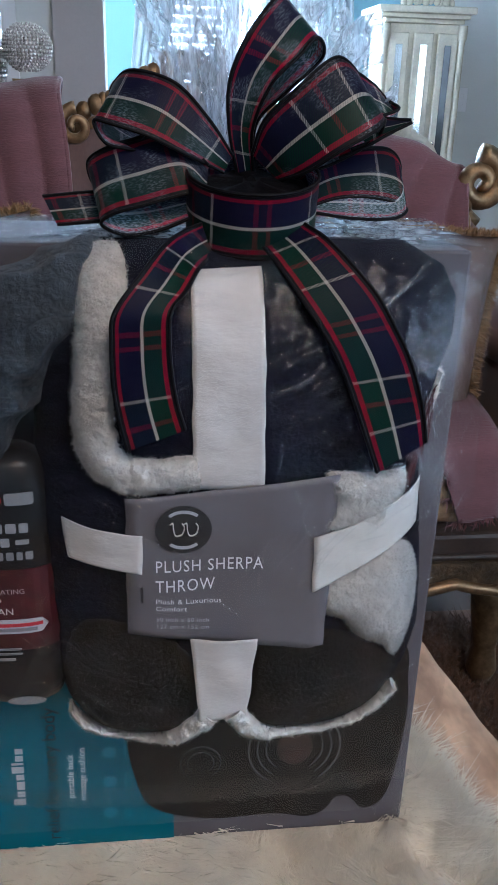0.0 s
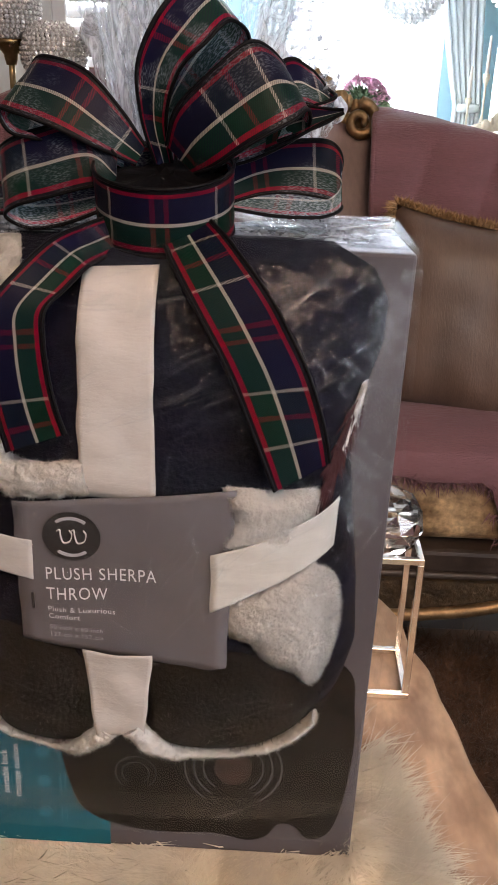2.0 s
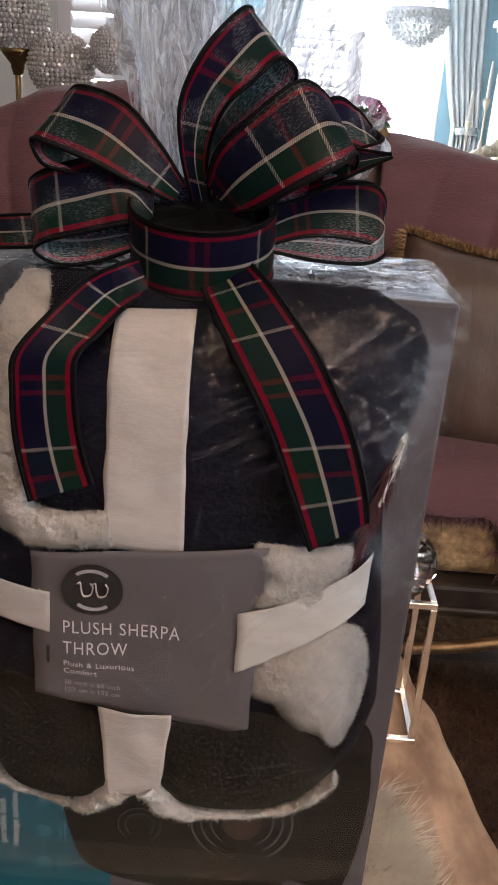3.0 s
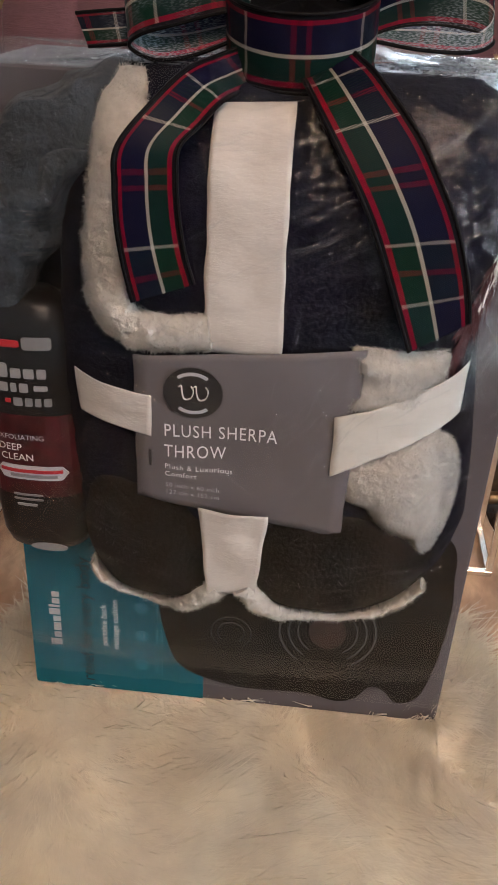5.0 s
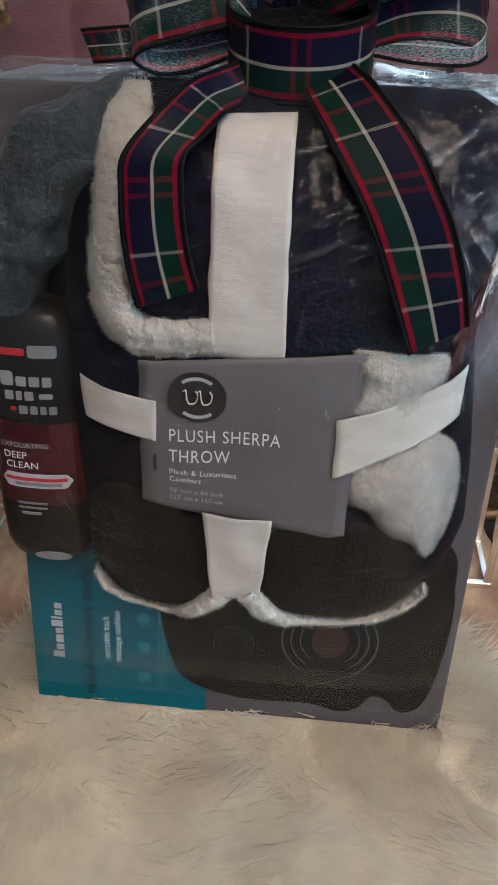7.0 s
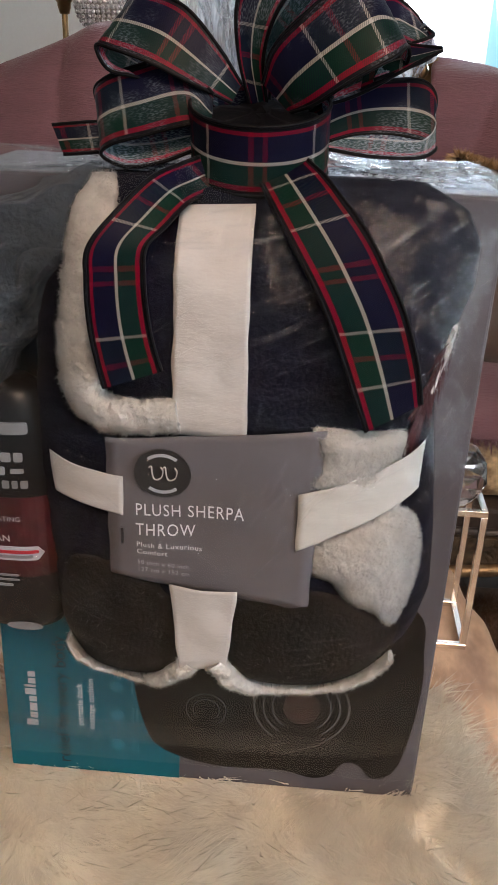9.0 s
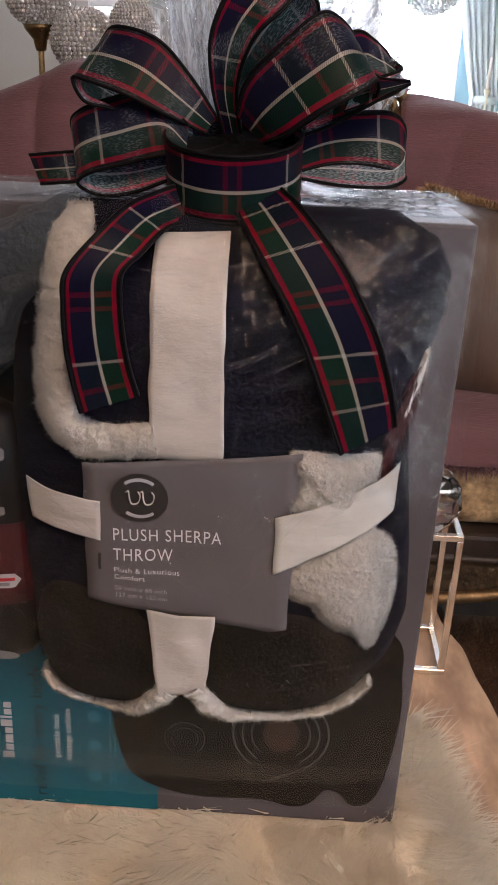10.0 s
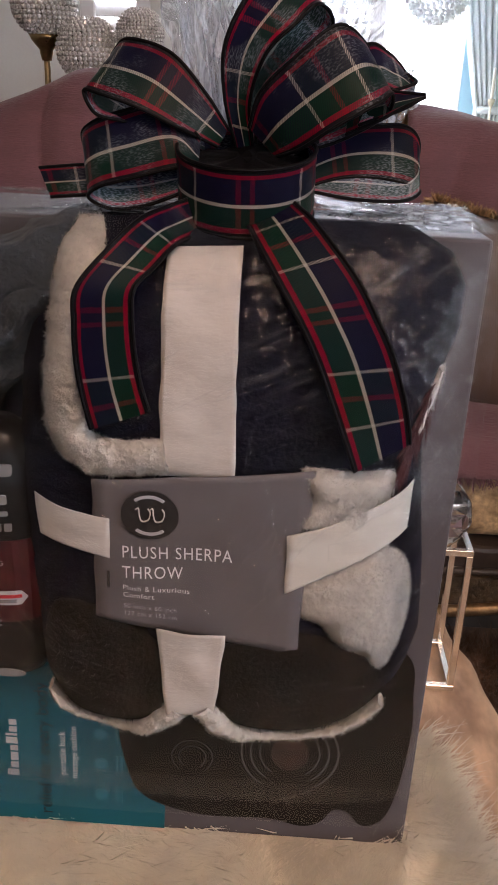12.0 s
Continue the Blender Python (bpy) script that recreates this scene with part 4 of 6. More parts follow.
    for x0 in (-0.0185, -0.0095):
        curl = spline([(x0 - 0.003, 0.8220, 0.0008), (x0 - 0.001, 0.8230, 0.0014), (x0 - 0.0005, 0.8180, 0.0013), (x0 + 0.001, 0.8140, 0.0012), (x0 + 0.005, 0.8150, 0.0013), (x0 + 0.0065, 0.8200, 0.0013), (x0 + 0.005, 0.8230, 0.0012)], 30)
        v, f = tube_data([(a, y - 0.0008, b) for a, b, _ in curl], curl[:, 2], 6, 0.3)
        pydata("emblem_curl", v, f, M_SATIN, card)
    for a0, a1 in ((50, 130), (232, 308)):
        arc = np.radians(np.linspace(a0, a1, 16))
        ring = [(-0.0125 + 0.0152 * math.cos(a), 0.8180 + 0.0142 * math.sin(a)) for a in arc] + [(-0.0125 + 0.0132 * math.cos(a), 0.8180 + 0.0122 * math.sin(a)) for a in arc[::-1]]
        plate("emblem_arc", ring, y - 0.0002, 0.0006, M_INK_FAINT, card)
    for x, z, w, h in ((-0.0405, 0.769, 0.002, 0.012), (0.0385, 0.7225, 0.004, 0.002)):
        plate("card_slot", [(x - w / 2, z - h / 2), (x + w / 2, z - h / 2), (x + w / 2, z + h / 2), (x - w / 2, z + h / 2)], y + 0.001, 0.0008, M_INK_DARK, card)
    return t


folded_throw()


def wash_bottle():
    b = thing("body_wash_bottle", (-0.134, 0.738, 0.652), "charcoal body wash bottle with a dark red label", "bottle")
    prof = [(0.62, 0.0), (0.86, 0.004), (0.96, 0.014), (1.0, 0.04), (1.0, 0.12), (0.99, 0.155), (0.96, 0.175), (0.80, 0.195), (0.5, 0.203)]
    sides, verts = 36, []
    for k, z in prof:
        for j in range(sides):
            a = 2 * math.pi * j / sides
            ca, sa = math.cos(a), math.sin(a)
            verts.append((-0.134 + 0.036 * k * math.copysign(abs(ca) ** 0.75, ca), 0.740 + 0.025 * k * math.copysign(abs(sa) ** 0.85, sa), 0.652 + z))
    pydata("bottle_body", verts, grid_faces(len(prof), sides, 0, True) + [tuple(range(sides))[::-1], tuple(range((len(prof) - 1) * sides, len(prof) * sides))], M_BOTTLE, b)

    def front(x):
        c = min(1.0, abs((x + 0.134) / 0.036)) ** (1 / 0.75)
        return 0.740 - 0.025 * math.sqrt(max(0.0, 1 - c * c)) ** 0.85

    def wrap(name, x0, x1, z0, z1, material, off, label="", round_ends=0.0):
        v = []
        for i in range(14):
            x = x0 + (x1 - x0) * i / 13
            e = min(i, 13 - i) / 13 * (x1 - x0)
            cut = round_ends - math.sqrt(max(0.0, round_ends ** 2 - max(0.0, round_ends - e) ** 2)) if round_ends else 0
            v += [(x, front(x) - off, z0 + cut), (x, front(x) - off, z1 - cut), (x, front(x) - off + 0.0008, z1 - cut), (x, front(x) - off + 0.0008, z0 + cut)]
        return pydata(name, v, grid_faces(14, 4, 0, True), material, b, label, smooth=False)

    wrap("red_label", -0.166, -0.1015, 0.705, 0.772, M_BOTTLE_RED, 0.0006, "dark red glossy label band")
    wrap("label_pill", -0.160, -0.1085, 0.720, 0.7315, M_INK_FAINT, 0.0016, "", 0.0055)
    wrap("printed_bar", -0.157, -0.112, 0.7262, 0.7286, M_RED_INK, 0.0024)
    wrap("printed_bar", -0.150, -0.116, 0.7222, 0.7246, M_GREY_INK_AND_HIGHLIGHT, 0.0024)
    put = lambda x0, z0: (lambda x, y: Vector((x0 + x, front(x0 + x) - 0.0022, z0 + y)))
    letters("caption", "EXFOLIATING", 0.0056, put(-0.1575, 0.7535), M_INK_FAINT, b)
    letters("caption", "DEEP", 0.0078, put(-0.1565, 0.7445), M_INK_WHITE, b)
    letters("caption", "CLEAN", 0.0078, put(-0.1555, 0.7365), M_INK_WHITE, b)
    # plain strokes for the maker's mark and the small print
    for x0, x1, z0, z1, k in ((-0.152, -0.143, 0.801, 0.8115, M_MARK_INK), (-0.141, -0.134, 0.801, 0.808, M_MARK_INK), (-0.132, -0.125, 0.801, 0.808, M_MARK_INK), (-0.123, -0.117, 0.801, 0.808, M_MARK_INK),
                              (-0.150, -0.144, 0.7905, 0.797, M_MARK_INK), (-0.142, -0.138, 0.7905, 0.797, M_MARK_INK), (-0.136, -0.130, 0.7905, 0.797, M_MARK_INK), (-0.126, -0.117, 0.792, 0.7955, M_MARK_INK),
                              (-0.147, -0.143, 0.782, 0.785, M_RED_INK), (-0.141, -0.135, 0.780, 0.786, M_GREY_INK_AND_HIGHLIGHT), (-0.133, -0.128, 0.780, 0.786, M_GREY_INK_AND_HIGHLIGHT), (-0.126, -0.122, 0.780, 0.786, M_GREY_INK_AND_HIGHLIGHT), (-0.120, -0.115, 0.780, 0.786, M_GREY_INK_AND_HIGHLIGHT),
                              (-0.160, -0.133, 0.8235, 0.8285, M_RED_INK), (-0.131, -0.112, 0.822, 0.831, M_GREY_INK_AND_HIGHLIGHT),
                              (-0.150, -0.128, 0.7055, 0.707, M_GREY_INK_AND_HIGHLIGHT), (-0.150, -0.128, 0.7015, 0.703, M_GREY_INK_AND_HIGHLIGHT), (-0.148, -0.133, 0.6965, 0.6985, M_MARK_INK)):
        wrap("printed_bar", x0, x1, z0, z1, k, 0.0014, "", (z1 - z0) * 0.15)
    # highlight on the bottle's foot, painted as a flat grey ellipse
    v = [(-0.128 + 0.014 * math.cos(a), 0.7135, 0.6585 + 0.0035 * math.sin(a)) for a in np.linspace(0, 2 * math.pi, 25)[:-1]]
    plate("foot_highlight", [(p[0], p[2]) for p in v], 0.7165, 0.0008, M_GREY_INK_AND_HIGHLIGHT, b)
    return b


wash_bottle()


def bundle():
    t = thing("plush_bundle", (-0.11, 0.83, 0.85), "slate blue plush garment rolled up and tucked beside the throw", "garment")

    def roll(name, rows, squash=0.8):
        r = spline(rows, 70)
        v, f = tube_data(r[:, :3], r[:, 3], 44, squash)
        v = [(x + 0.010 * wave(x + z, y, 34), y + 0.007 * wave(x, z, 60, 3), z + 0.010 * wave(x, z + y, 34, 5)) for x, y, z in v]
        ob = pydata(name, v, f, M_TOWEL, t)
        return ob

    roll("upper_roll", [(-0.02, 0.80, 0.985, 0.014), (-0.055, 0.775, 0.972, 0.028), (-0.100, 0.755, 0.952, 0.042), (-0.130, 0.748, 0.918, 0.040), (-0.146, 0.748, 0.885, 0.034), (-0.153, 0.750, 0.84, 0.026)])
    roll("lower_roll", [(-0.075, 0.735, 0.950, 0.012), (-0.098, 0.728, 0.938, 0.020), (-0.110, 0.730, 0.920, 0.018), (-0.114, 0.735, 0.895, 0.012)])
    return t


bundle()


# ---- the bow ----
def ribbon(name, rows, parent, start=0.0, flip=False, n=110, cup=0.0, label="", mark=None):
    """A wired ribbon: rows of centre x, y, z and half-width vector; face, back and two stitched edges."""
    r = spline(rows, n)
    c, w = r[:, :3], r[:, 3:]
    run = np.concatenate([[0], np.cumsum(np.linalg.norm(np.diff(c, axis=0), axis=1))])
    if mark:  # the weave's length coordinate at one of the rows
        start = mark[1] - float(np.interp(mark[0] * (n - 1) / (len(rows) - 1), np.arange(n), run)) + 0.42
    run = run + start
    tang = np.gradient(c, axis=0)
    nrm = np.cross(tang, w)
    nrm /= np.linalg.norm(nrm, axis=1, keepdims=True) + 1e-9
    if nrm[n // 2 if name == "knot_loop" else n // 4][1] > 0:
        nrm = -nrm
    m = 9
    verts, uvs = [], []
    for layer in (0.0, 0.0007):
        for i in range(n):
            for j in range(m):
                s = 2 * j / (m - 1) - 1
                p = c[i] + w[i] * s + nrm[i] * (cup * (1 - s * s) - layer + 0.0006 * wave(run[i], s, 60, start))
                verts.append(tuple(p))
                uvs.append((run[i], 1 - j / (m - 1) if flip else j / (m - 1)))
    k = n * m
    front, back = grid_faces(n, m), [tuple(reversed(q)) for q in grid_faces(n, m, k)]
    me = bpy.data.meshes.new(name)
    me.from_pydata(verts, [], front + back)
    me.update()
    layer = me.uv_layers.new(name="UVMap")
    for loop in me.loops:
        layer.data[loop.index].uv = uvs[loop.vertex_index]
    me.polygons.foreach_set("material_index", [0] * len(front) + [1] * len(back))
    ob = link_mesh(name, me, [M_TARTAN if "long" in name or "knot" in name else M_TARTAN_GLINT_BRIGHT if "top" in name or "rear" in name else M_TARTAN_GLINT, M_TARTAN_BACK_LIT], parent, label)
    for s in (-1, 1):
        pts = c + w * s * 0.985 - nrm * 0.0003
        v, f = tube_data(pts, 0.0012, 6)
        pydata("wired_edge", v, f, M_EDGE_KNOT_SHADE, ob, "black stitched edge")
    return ob


def bow():
    b = thing("ribbon_bow", (0.040, 0.775, 0.988), "large navy, green and red tartan bow tied on the gift", "bow")
    # knot ring, dipping to the front
    ring = []
    for a in np.radians(np.linspace(100, 460, 15)):
        x, y = 0.0395 * math.cos(a), -0.040 * -math.sin(a)
        ring.append((0.0370 + x * 1.1, 0.768 + y, 1.0145 + 0.26 * y, 0.0, -0.005, 0.0205))
    ribbon("knot_loop", ring, b, 0.0463, flip=True, n=140)
    # added black filler: stands in for the shade inside the knot ring
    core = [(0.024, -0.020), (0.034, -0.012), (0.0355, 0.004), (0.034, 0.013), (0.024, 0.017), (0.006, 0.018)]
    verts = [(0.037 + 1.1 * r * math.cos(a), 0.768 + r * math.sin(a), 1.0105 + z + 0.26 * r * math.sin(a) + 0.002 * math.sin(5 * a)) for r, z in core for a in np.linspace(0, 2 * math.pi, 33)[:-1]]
    pydata("knot_shade_core", verts, grid_faces(len(core), 32, 0, True) + [tuple(range(32))[::-1], tuple(range(160, 192))], M_EDGE_KNOT_SHADE, b, "dark filler standing in for the shade inside the knot")
    ribbon("lower_loop", [(0.0072, 0.765, 1.0277, -0.0009, 0.0, -0.0107), (-0.0089, 0.765, 1.0397, 0.0055, -0.0100, -0.0182), (-0.0375, 0.762, 1.0334, 0.0049, -0.0100, -0.0191), (-0.0583, 0.7635, 1.0266, 0.0041, -0.0115, -0.0185),
                          (-0.0660, 0.7685, 1.0184, 0.0046, -0.0135, -0.0175), (-0.0547, 0.771, 1.0071, 0.0087, -0.0190, -0.0121), (-0.0310, 0.7725, 1.0080, 0.0063, -0.0175, -0.0104), (-0.0030, 0.7725, 1.0140, 0.0020, -0.0125, -0.0077)], b, mark=(3, 0.012))
    ribbon("lower_loop", [(0.0679, 0.7725, 1.0188, 0.0023, -0.0025, -0.0097), (0.0953, 0.7925, 1.0292, 0.0026, -0.0075, -0.0137), (0.1227, 0.801, 1.0321, 0.0011, -0.0110, -0.0162), (0.1425, 0.803, 1.0296, 0.0014, -0.0130, -0.0176),
                          (0.1488, 0.7985, 1.0223, -0.0001, -0.0135, -0.0140), (0.1390, 0.7905, 1.0131, -0.0030, -0.0155, -0.0091), (0.1095, 0.785, 1.0140, -0.0026, -0.0150, -0.0095), (0.0788, 0.780, 1.0136, 0.0012, -0.0100, -0.0056)], b, mark=(2, -0.007))
    ribbon("upper_loop", [(0.0215, 0.7735, 1.0386, -0.0030, -0.0015, -0.0054), (0.0023, 0.7685, 1.0545, -0.0075, -0.0065, -0.0104), (-0.0209, 0.768, 1.0709, -0.0093, -0.0100, -0.0157), (-0.0452, 0.7725, 1.0780, -0.0079, -0.0125, -0.0160),
                          (-0.0567, 0.780, 1.0764, -0.0078, -0.0150, -0.0130), (-0.0556, 0.7825, 1.0630, -0.0015, -0.0175, -0.0130), (-0.0367, 0.785, 1.0504, 0.0002, -0.0150, -0.0056), (0.0087, 0.785, 1.0323, 0.0002, 0.0, -0.0041)], b, mark=(3, -0.004))
    ribbon("upper_loop", [(0.0458, 0.7725, 1.0366, 0.0090, -0.0025, -0.0083), (0.0573, 0.7625, 1.0508, 0.0134, -0.0055, -0.0157), (0.0777, 0.7575, 1.0677, 0.0141, -0.0075, -0.0183), (0.1024, 0.7625, 1.0836, 0.0133, -0.0075, -0.0212),
                          (0.1162, 0.7785, 1.0807, 0.0083, -0.0065, -0.0128), (0.1118, 0.7975, 1.0723, 0.0114, -0.0075, -0.0179), (0.0800, 0.800, 1.0544, 0.0129, -0.0100, -0.0173), (0.0493, 0.7875, 1.0360, 0.0078, -0.0025, -0.0080)], b, mark=(2, 0.009))
    ribbon("top_loop", [(0.0342, 0.785, 1.0316, 0.0057, 0.0, -0.0009), (0.0294, 0.775, 1.0606, 0.0078, 0.0, -0.0013), (0.0340, 0.765, 1.0887, 0.0127, -0.0030, -0.0021), (0.0485, 0.766, 1.1107, 0.0148, -0.0040, -0.0073), (0.0649, 0.7785, 1.1277, 0.0120, -0.0065, -0.0124),
                        (0.0718, 0.8025, 1.1205, 0.0143, -0.0025, -0.0155), (0.0526, 0.805, 1.0963, 0.0112, -0.0050, -0.0127), (0.0352, 0.800, 1.0656, 0.0073, 0.0, -0.0034), (0.0360, 0.790, 1.0312, 0.0050, 0.0, -0.0010)], b, mark=(3, 0.075))
    ribbon("rear_loop", [(0.0791, 0.805, 1.0497, 0.0028, -0.0050, -0.0145), (0.1106, 0.810, 1.0815, 0.0034, -0.0100, -0.0138), (0.1281, 0.810, 1.0797, 0.0042, -0.0100, -0.0120), (0.1395, 0.8075, 1.0720, 0.0030, -0.0075, -0.0075),
                         (0.1355, 0.795, 1.0657, -0.0043, -0.0050, -0.0080), (0.1090, 0.790, 1.0566, -0.0035, -0.0050, -0.0085)], b, 0.040)
    ribbon("short_tail", [(0.0995, 0.790, 1.0545, -0.0016, -0.0050, -0.0124), (0.1176, 0.790, 1.0604, 0.0001, -0.0050, -0.0092), (0.1328, 0.7875, 1.0639, -0.0010, -0.0025, -0.0045), (0.1461, 0.785, 1.0671, 0.0003, 0.0, -0.0008)], b, 0.012)
    ribbon("short_tail", [(-0.0041, 0.780, 1.0154, 0.0002, 0.0, -0.0069), (-0.0460, 0.7835, 1.0109, 0.0022, -0.0035, -0.0084), (-0.0698, 0.781, 1.0093, 0.0029, -0.0060, -0.0089), (-0.0961, 0.780, 1.0067, 0.0048, -0.0050, -0.0087)], b, 0.035)
    ribbon("long_tail", [(0.0100, 0.745, 0.9960, 0.0072, 0.0, -0.0085), (-0.0011, 0.738, 0.9918, 0.0085, 0.0, -0.0085), (-0.0113, 0.715, 0.9886, 0.0107, 0.0, -0.0074), (-0.0229, 0.692, 0.9775, 0.0138, 0.0, -0.0045), (-0.0357, 0.679, 0.9626, 0.0170, 0.0, 0.0005), (-0.0374, 0.677, 0.9435, 0.0174, 0.0, 0.0015),
                         (-0.0366, 0.677, 0.9210, 0.0180, 0.0, 0.0024), (-0.0338, 0.677, 0.9021, 0.0182, 0.0, 0.0034), (-0.0291, 0.677, 0.8826, 0.0181, 0.0, 0.0068)], b, mark=(7, 0.008))
    ribbon("long_tail", [(0.0500, 0.748, 1.0020, 0.0150, 0.0, 0.0050), (0.0543, 0.738, 0.9994, 0.0157, 0.0, 0.0054), (0.0649, 0.7165, 0.9907, 0.0172, 0.0015, 0.0066), (0.0852, 0.6945, 0.9667, 0.0205, 0.0015, 0.0057), (0.0983, 0.686, 0.9462, 0.0216, 0.0020, 0.0035), (0.1086, 0.683, 0.9264, 0.0220, 0.0020, 0.0029),
                         (0.1178, 0.682, 0.9023, 0.0216, 0.0020, 0.0022), (0.1245, 0.682, 0.8821, 0.0192, 0.0020, 0.0054), (0.1296, 0.682, 0.8651, 0.0163, 0.0020, 0.0096)], b, flip=True, mark=(5, -0.007))
    return b


bow()


# ---- clear film ----
def film_y(x, z):
    u = min(1.0, abs((x - 0.01) / 0.205)) ** 3.2
    w = min(1.0, abs((z - 0.80) / (0.205 if z > 0.8 else 0.275))) ** 3.4
    return 0.7625 - (0.094 - 0.011 * min(1.0, max(0.0, (z - 0.82) / 0.05))) * math.sqrt(max(0.0, 1 - u)) * math.sqrt(max(0.0, 1 - w))


def film_creases(parent):
    """Fine standing folds in the film: narrow tent-shaped strips where it is pulled tight."""
    rng = np.random.default_rng(77)
    # middle x, z; spread in x, z; direction in degrees and its spread; length; count
    zones = [(0.075, 0.915, 0.035, 0.040, 24, 6, 0.055, 46), (0.140, 0.940, 0.030, 0.030, 28, 10, 0.045, 30), (0.060, 0.965, 0.05, 0.012, 12, 14, 0.040, 18),
             (-0.112, 0.905, 0.006, 0.055, 4, 12, 0.014, 46), (-0.085, 0.730, 0.025, 0.016, 140, 16, 0.022, 34), (-0.060, 0.690, 0.030, 0.030, 150, 14, 0.030, 16),
             (0.060, 0.800, 0.025, 0.035, 60, 50, 0.026, 60), (-0.020, 0.790, 0.03, 0.04, 130, 30, 0.030, 10), (0.120, 0.800, 0.025, 0.040, 35, 30, 0.022, 16),
             (0.095, 0.690, 0.045, 0.025, 10, 14, 0.030, 18), (-0.045, 0.845, 0.04, 0.02, 160, 14, 0.030, 14), (0.012, 0.965, 0.02, 0.012, -4, 8, 0.024, 8),
             (0.165, 0.870, 0.012, 0.05, 65, 16, 0.022, 22), (-0.150, 0.93, 0.02, 0.03, 20, 25, 0.030, 20), (0.0, 0.56, 0.10, 0.04, 20, 50, 0.040, 12), (-0.01, 0.90, 0.02, 0.04, 35, 15, 0.035, 10)]
    verts, faces = [], []
    for mx, mz, sx, sz, way, loose, long, count in zones:
        for _ in range(int(count * 1.1)):
            x0, z0 = rng.normal(mx, sx * 0.6), rng.normal(mz, sz * 0.6)
            a, bend = radians(rng.normal(way, loose * 0.6)), rng.normal(0, 0.14)
            span, wide = long * rng.uniform(0.4, 1.4), 0.0003 + 0.0016 * rng.random() ** 4
            first, n = len(verts), 10
            for i in range(n):
                f = i / (n - 1)
                h = a + bend * (f - 0.5)
                x, z = x0 + (f - 0.5) * span * math.cos(h), z0 + (f - 0.5) * span * math.sin(h)
                k = wide * math.sin(math.pi * (0.03 + 0.94 * f)) ** 0.7
                for side, lift in ((-1, 0.0), (0, 1.0), (1, 0.0)):
                    px, pz = x - side * k * math.sin(h), z + side * k * math.cos(h)
                    verts.append((px, film_y(px, pz) - 0.0022 - lift * k * 0.8, pz))
            faces += [tuple(first + q for q in face) for face in grid_faces(n, 3)]
    ob = pydata("crease", verts, faces, M_FILM_CREASE, parent)
    ob["kind"] = "stuff"
    return ob


